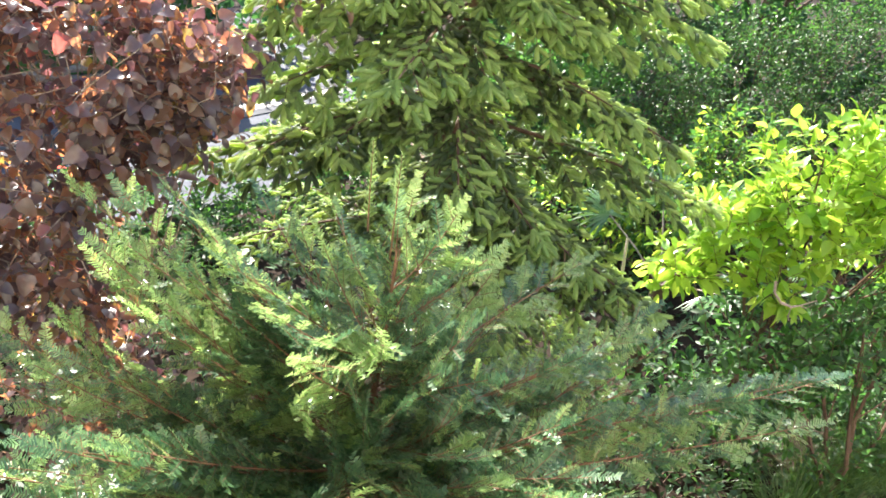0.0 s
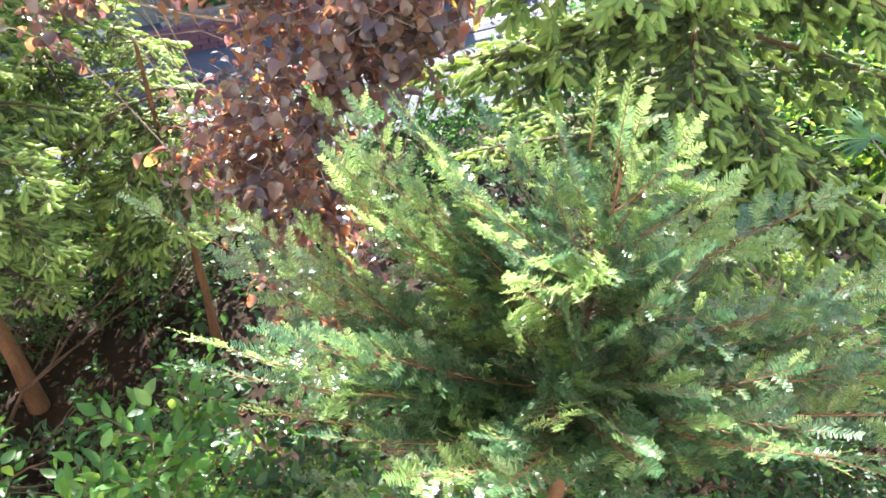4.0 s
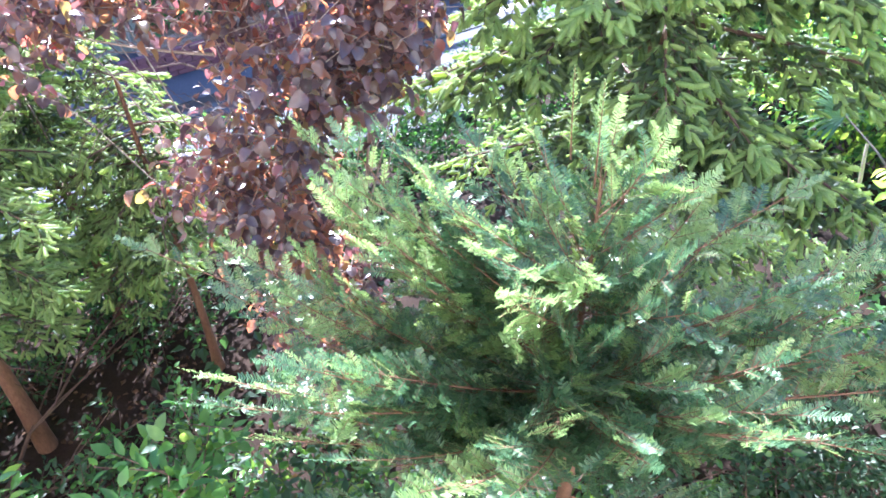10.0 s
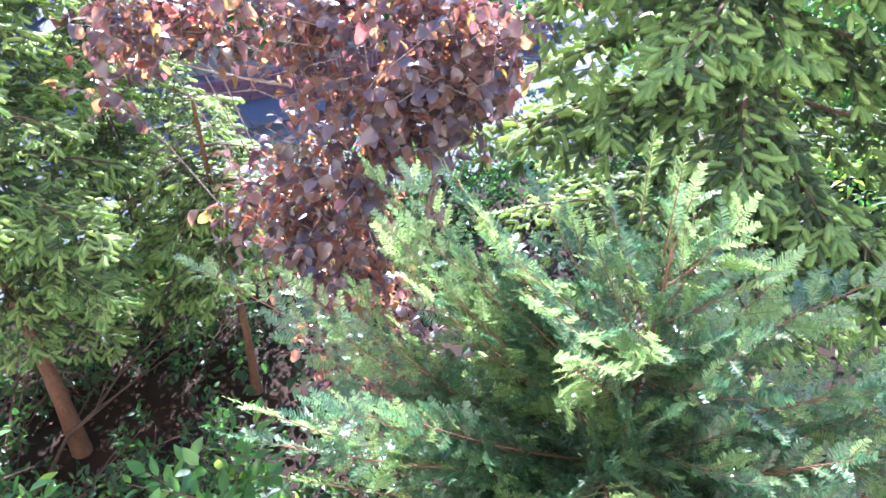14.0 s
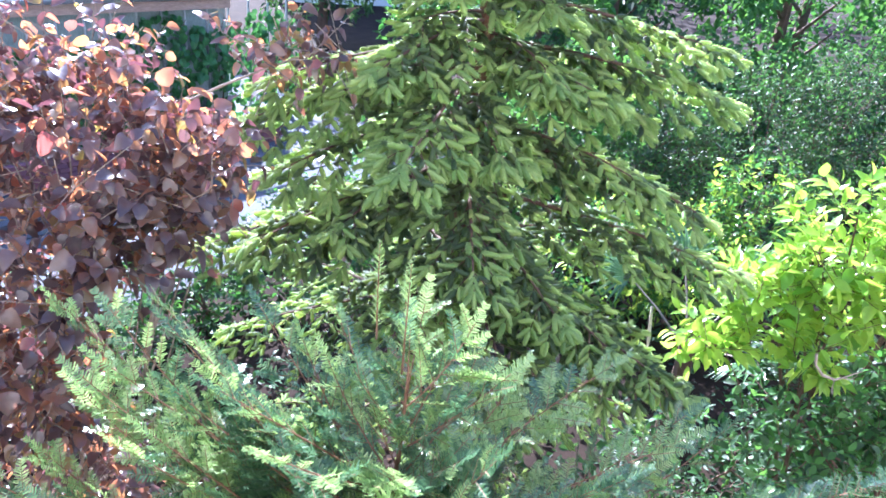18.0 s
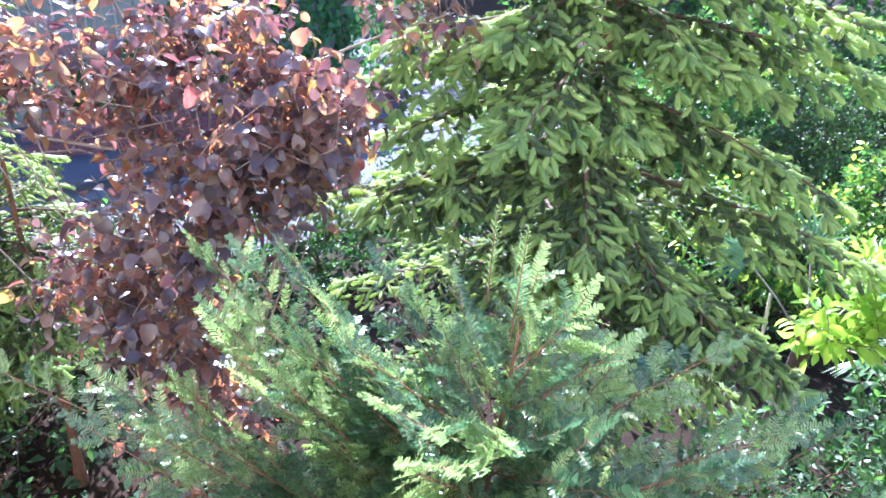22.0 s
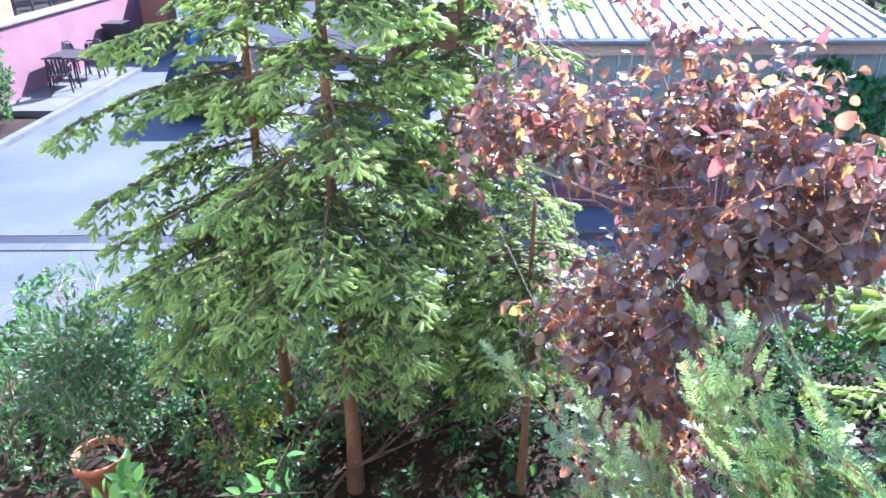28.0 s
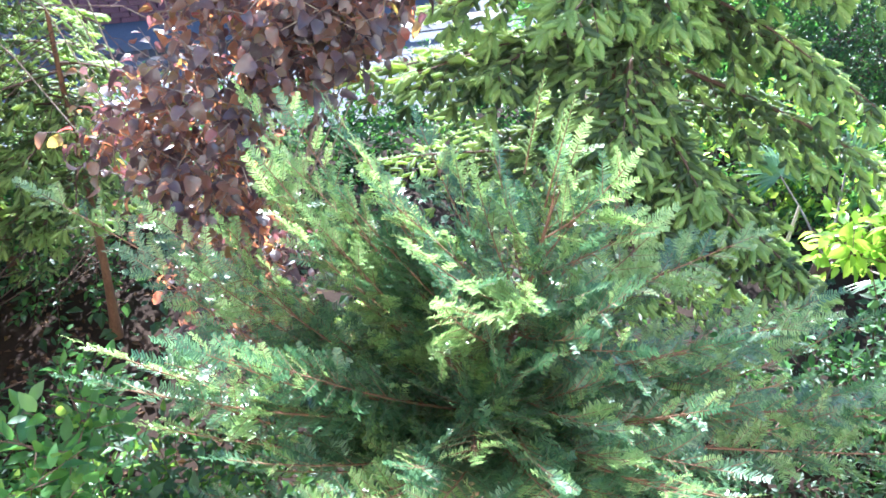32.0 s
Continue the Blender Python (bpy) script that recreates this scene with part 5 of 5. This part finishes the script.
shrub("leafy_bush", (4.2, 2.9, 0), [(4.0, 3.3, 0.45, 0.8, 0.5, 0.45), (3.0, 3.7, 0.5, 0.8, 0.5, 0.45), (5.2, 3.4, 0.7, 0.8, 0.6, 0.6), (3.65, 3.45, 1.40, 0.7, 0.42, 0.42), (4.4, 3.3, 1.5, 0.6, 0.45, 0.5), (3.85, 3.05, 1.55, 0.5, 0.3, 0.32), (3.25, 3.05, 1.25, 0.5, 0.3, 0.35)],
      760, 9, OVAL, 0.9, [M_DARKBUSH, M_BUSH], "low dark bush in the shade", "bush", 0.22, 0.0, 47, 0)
shrub("leafy_bush", (2.2, 2.6, 0), [(2.0, 2.7, 0.7, 0.9, 0.6, 0.65), (1.3, 2.3, 0.7, 0.8, 0.5, 0.6), (2.7, 1.9, 0.6, 0.8, 0.6, 0.55), (1.8, 1.4, 0.6, 0.8, 0.6, 0.55)],
      900, 10, SMALL, 1.25, [M_DARKBUSH], "low small-leaved bush under the yew", "bush", 0.2, 0.0, 49, 0)

for k, (x, y, z, w) in enumerate(((9.0, 10.5, 1.3, 1.6), (6.6, 11.2, 1.4, 1.6), (11.0, 8.8, 1.4, 1.7), (8.6, 6.2, 1.2, 1.4), (4.2, 11.6, 1.3, 1.5), (7.0, 4.6, 0.8, 1.1))):
    shrub("leafy_bush", (x, y, 0), [(x, y, z * 0.7, w, w * 0.7, z * 0.8), (x + 0.5, y + 0.3, z * 1.2, w * 0.7, w * 0.6, z * 0.6)], 700, 9, FAR_LEAF, 1.2,
          [M_BUSH, M_DARKBUSH], "dense green bush at the back of the garden", "bush", 0.35, 0.1, 160 + k, 0)

# fan palm
palm = thing("fan_palm", pose(3.35, 4.60, 0), "fan palm with split pale green leaves", "palm")
g = Geo()
g.tube([(0, 0, 0), (0.02, 0, 0.5), (0, 0.02, 1.0)], [0.09, 0.08, 0.07], 9)
piece("trunk", g, M_TWIG, palm, "fibrous brown trunk")
for k, (a, el, ln) in enumerate(((-40, 35, 0.85), (20, 40, 0.8), (-85, 30, 0.8), (80, 50, 0.8), (120, 30, 0.8), (-10, 70, 0.8), (-70, 60, 0.85))):
    a, el = radians(a), radians(el)
    d = np.array([math.cos(a) * math.cos(el), math.sin(a) * math.cos(el), math.sin(el)])
    hub = np.array([0, 0, 0.95]) + d * ln
    g = Geo()
    g.tube([(0, 0, 0.95), np.array([0, 0, 0.95]) + d * ln * 0.5 + UP * 0.03, hub], [0.012, 0.009, 0.007], 5)
    stalk = piece("stalk", g, M_GREYTWIG, palm)
    g = Geo()
    lat = unit(np.cross(d, UP))
    nrm = np.cross(lat, d)
    for j in range(22):
        q = radians(-105 + 10 * j)
        w = unit(d * math.cos(q) + lat * math.sin(q))
        side = np.cross(nrm, w)
        L = 0.46 * (0.75 + 0.25 * math.cos(q)) * rng.uniform(0.9, 1.08)
        v = []
        for s, hw in ((0.0, 0.004), (0.45, 0.017), (0.75, 0.013), (1.0, 0.001)):
            c = hub + w * L * s - UP * 0.13 * s**2.2
            v += [c - side * hw + nrm * hw * 0.5, c, c + side * hw + nrm * hw * 0.5]
        g.add(v, [(3 * i + e, 3 * i + 3 + e, 3 * i + 4 + e, 3 * i + 1 + e) for i in range(3) for e in (0, 1)])
    piece("fan", g, M_PALM, stalk)

g = Geo()
g.tube([(-0.30, -0.55, 0.60), (-0.93, -0.87, 1.40), (-0.89, -0.76, 1.62), (-0.86, -0.65, 1.82)], [0.014, 0.016, 0.013, 0.010], 6)
piece("dead_stalk", g, M_BONE, palm, "bleached dead leaf stalk", smooth=True)

# bare twig catching the sun
tw = Geo()
tw.tube([(0, 0, 0), (0.10, -0.02, -0.03), (0.2, 0.01, -0.04), (0.34, 0.0, 0.02)], [0.012, 0.01, 0.008, 0.004], 6)
tw.tube([(0.10, -0.02, -0.03), (0.08, -0.05, -0.10), (0.10, -0.05, -0.14)], [0.008, 0.007, 0.004], 6)
tw.tube([(0.0, 0, 0), (-0.10, 0, 0.10), (-0.13, 0, 0.20)], [0.012, 0.01, 0.01], 6)
tw.tube([(0.2, 0.01, -0.04), (0.30, 0.03, -0.08), (0.36, 0.04, -0.05)], [0.006, 0.005, 0.003], 6)
sunny = [o for o in bpy.data.objects if o.name == "sunlit_shrub"][0]
piece("dead_twig", tw, M_GREYTWIG, sunny, "bleached bare twig", m=Matrix.Translation((-0.62, -0.60, 2.0)) @ Matrix.Scale(0.75, 4), smooth=True)


# ---- grass clump, undergrowth, litter, vine, far woods ----
def blades(centre, count, height, spread, seed):
    r = np.random.default_rng(seed)
    gg = Geo()
    for k in range(count):
        a = r.uniform(0, 6.283)
        d = np.array([math.cos(a), math.sin(a), 0])
        p = np.array(centre) + d * r.uniform(0, 0.14)
        h, o = height * r.uniform(0.6, 1.1), spread * r.uniform(0.3, 1.1)
        side = np.array([-d[1], d[0], 0]) * 0.004
        pts = bezier(p, p + d * o * 0.25 + UP * h * 1.2, p + d * o + UP * h * r.uniform(0.3, 0.9), 6)
        w = np.linspace(1, 0.1, 6)
        v = np.concatenate([pts - side * w[:, None], pts + side * w[:, None]])
        gg.add(v, [(i, i + 1, i + 7, i + 6) for i in range(5)])
    return gg


for k, (x, y) in enumerate(((3.95, 2.85), (4.45, 3.0), (3.5, 2.55), (4.9, 3.1))):
    tagged(piece("ornamental_grass", blades((x, y, -0.02), 260, 0.75, 0.6, 60 + k), M_GRASS), "arching clump of ornamental grass in shade", "grass", "grass clumps", "stuff")

r = np.random.default_rng(71)
g = Geo()
n = 15000
p = np.stack([r.uniform(-6.5, 9.0, n), r.uniform(-0.2, 11.0, n), r.uniform(-0.02, 0.25, n)], -1)
w = p[:, 0] * -0.6 + p[:, 1] * 0.8
bare = np.hypot((p[:, 0] + 3.0) / 1.1, (p[:, 1] - 3.2) / 0.8)
keep = (w < 6.2) & ((bare > 1) | (r.random(n) < 0.12))
p = p[keep]
turns = turn_of(unit(r.normal(0, 1, (len(p), 3)) * [1, 1, 0.35]), unit(UP + r.normal(0, 0.4, (len(p), 3)))) * r.uniform(0.6, 1.3, len(p))[:, None, None]
half = len(p) // 2
g.many(*FAR_LEAF, turns[:half] * 1.1, p[:half], 0)
g.many(*SMALL, turns[half:] * 1.9, p[half:], 1)
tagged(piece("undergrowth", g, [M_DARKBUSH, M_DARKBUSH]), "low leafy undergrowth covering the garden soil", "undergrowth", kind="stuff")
g = Geo()
n = 2600
p = np.stack([r.uniform(-5.5, 1.5, n), r.uniform(1.0, 5.5, n), np.full(n, -0.02)], -1)
turns = turn_of(unit(r.normal(0, 1, (n, 3)) * [1, 1, 0.1]), unit(UP + r.normal(0, 0.25, (n, 3)))) * r.uniform(0.4, 0.8, n)[:, None, None]
g.many(*FAR_LEAF, turns, p, 0)
tagged(piece("leaf_litter", g, M_DRY), "dry brown fallen leaves on the soil", "leaf litter", kind="stuff")

vine = thing("wall_vine", site(5.6, 11.58, 0), "climbing vine with broad green leaves on the shed wall", "vine")
g = Geo()
vt = Geo()
n = 1500
uu = r.uniform(-3.2, 3.4, n)
top = 1.15 + 0.75 * np.clip((uu + 2.6) / 2.2, 0, 1) + 0.18 * np.sin(uu * 3.1)
p = np.stack([uu, r.uniform(-0.14, 0.0, n), r.random(n) ** 0.8 * np.minimum(top, 2.1)], -1)
turns = turn_of(unit(r.normal(0, 0.5, (n, 3)) + [0, -0.3, -0.9]), unit(r.normal(0, 0.35, (n, 3)) + [0, -1, 0.35])) * r.uniform(0.9, 1.6, n)[:, None, None]
g.many(*ROUND, turns, p, 0)
piece("foliage", g, M_VINE, vine)["kind"] = "stuff"
for k in range(9):
    u = -2.9 + 0.75 * k
    vt.tube([(u, 0.0, 0), (u + 0.1, -0.02, 0.7), (u - 0.08, -0.02, 1.3), (u + 0.15, -0.02, 1.9)], [0.014, 0.011, 0.008, 0.004], 5)
piece("stem", vt, M_TWIG, vine)

# single purple sprays above the shrub, and long bare twigs
pur = [o for o in bpy.data.objects if o.name == "purple_shrub"][0]
for pts in ([(-0.30, -0.05, 3.18), (-0.75, 0.0, 3.42), (-1.15, 0.14, 3.70)], [(-0.1, 0.1, 3.1), (-0.35, 0.15, 3.5), (-0.52, 0.18, 3.88)],
            [(0.40, 0.05, 3.20), (0.70, 0.12, 3.38), (1.16, 0.06, 3.56)], [(-0.25, -0.25, 2.95), (-0.65, -0.3, 3.0), (-1.05, -0.26, 3.12)],
            [(0.0, 0.1, 3.2), (-0.15, 0.15, 3.45), (-0.24, 0.2, 3.68)]):
    g = Geo()
    g.tube(bezier(*pts, 10), np.linspace(0.009, 0.003, 10), 6)
    piece("long_twig", g, M_GREYTWIG, pur, "long grey-brown twig", smooth=True)


def far_tree(x, y, h, wide, seed, label):
    t = thing("distant_tree", pose(x, y, 0), label, "tree", "distant trees")
    rr = np.random.default_rng(seed)
    gg = Geo()
    gg.tube([(0, 0, -0.1), (0.05, 0, h * 0.4), (0, 0.05, h * 0.8)], [0.16, 0.12, 0.05], 7)
    for k in range(7):
        a = k * 2.4
        gg.tube([(0, 0, h * (0.25 + 0.06 * k)), (math.cos(a) * wide * 0.6, math.sin(a) * wide * 0.6, h * (0.45 + 0.06 * k))], [0.06, 0.02], 5)
    piece("trunk", gg, M_TWIG, t)
    blobs = []
    for k in range(9):
        o = unit(rr.normal(0, 1, 3))
        blobs.append((o[0] * wide * 0.6, o[1] * wide * 0.6, h * 0.55 + o[2] * h * 0.33, wide * 0.5, wide * 0.5, h * 0.17))
    P, T, _ = leafy(blobs, 330, 8, 2.2, 0.6, 0.2, seed, 0.5)
    gg = Geo()
    gg.many(*FAR_LEAF, T, P, 0)
    piece("crown", gg, M_BUSH if seed % 3 else M_DARKBUSH, t)["kind"] = "stuff"


for k, (x, y, h, wide) in enumerate(((3.5, 17.0, 5.5, 1.8), (6.6, 14.5, 5.0, 1.9), (9.5, 13.0, 5.5, 2.0), (12.5, 11.5, 5.5, 2.2), (1.0, 21.5, 6.5, 2.3),
                                     (8.0, 19.5, 7.5, 2.6), (13.0, 17.0, 7.5, 2.8), (-3.0, 24.5, 6.5, 2.4), (-7.5, 25.0, 6.0, 2.2), (11.5, 8.5, 4.5, 2.0),
                                     (17.0, 13.0, 7.0, 3.0), (4.5, 12.8, 3.4, 1.5))):
    far_tree(x, y, h, wide, 80 + k, "leafy green tree behind the garden")
g = Geo()
blobs = []
r = np.random.default_rng(99)
for k in range(60):
    a = radians(-75 + 150 * k / 59)
    d = 48 + r.uniform(-5, 5)
    blobs.append((math.sin(a) * d, math.cos(a) * d, r.uniform(2.5, 5.0), 3.6, 2.0, r.uniform(2.8, 5.5)))
P, T, _ = leafy(blobs, 2600, 8, 6.0, 1.5, 0.2, 100, 0.7)
g.many(*FAR_LEAF, T, P, 0)
tagged(piece("far_woods", g, M_DARKBUSH), "dark green belt of distant trees", "woods", kind="stuff")
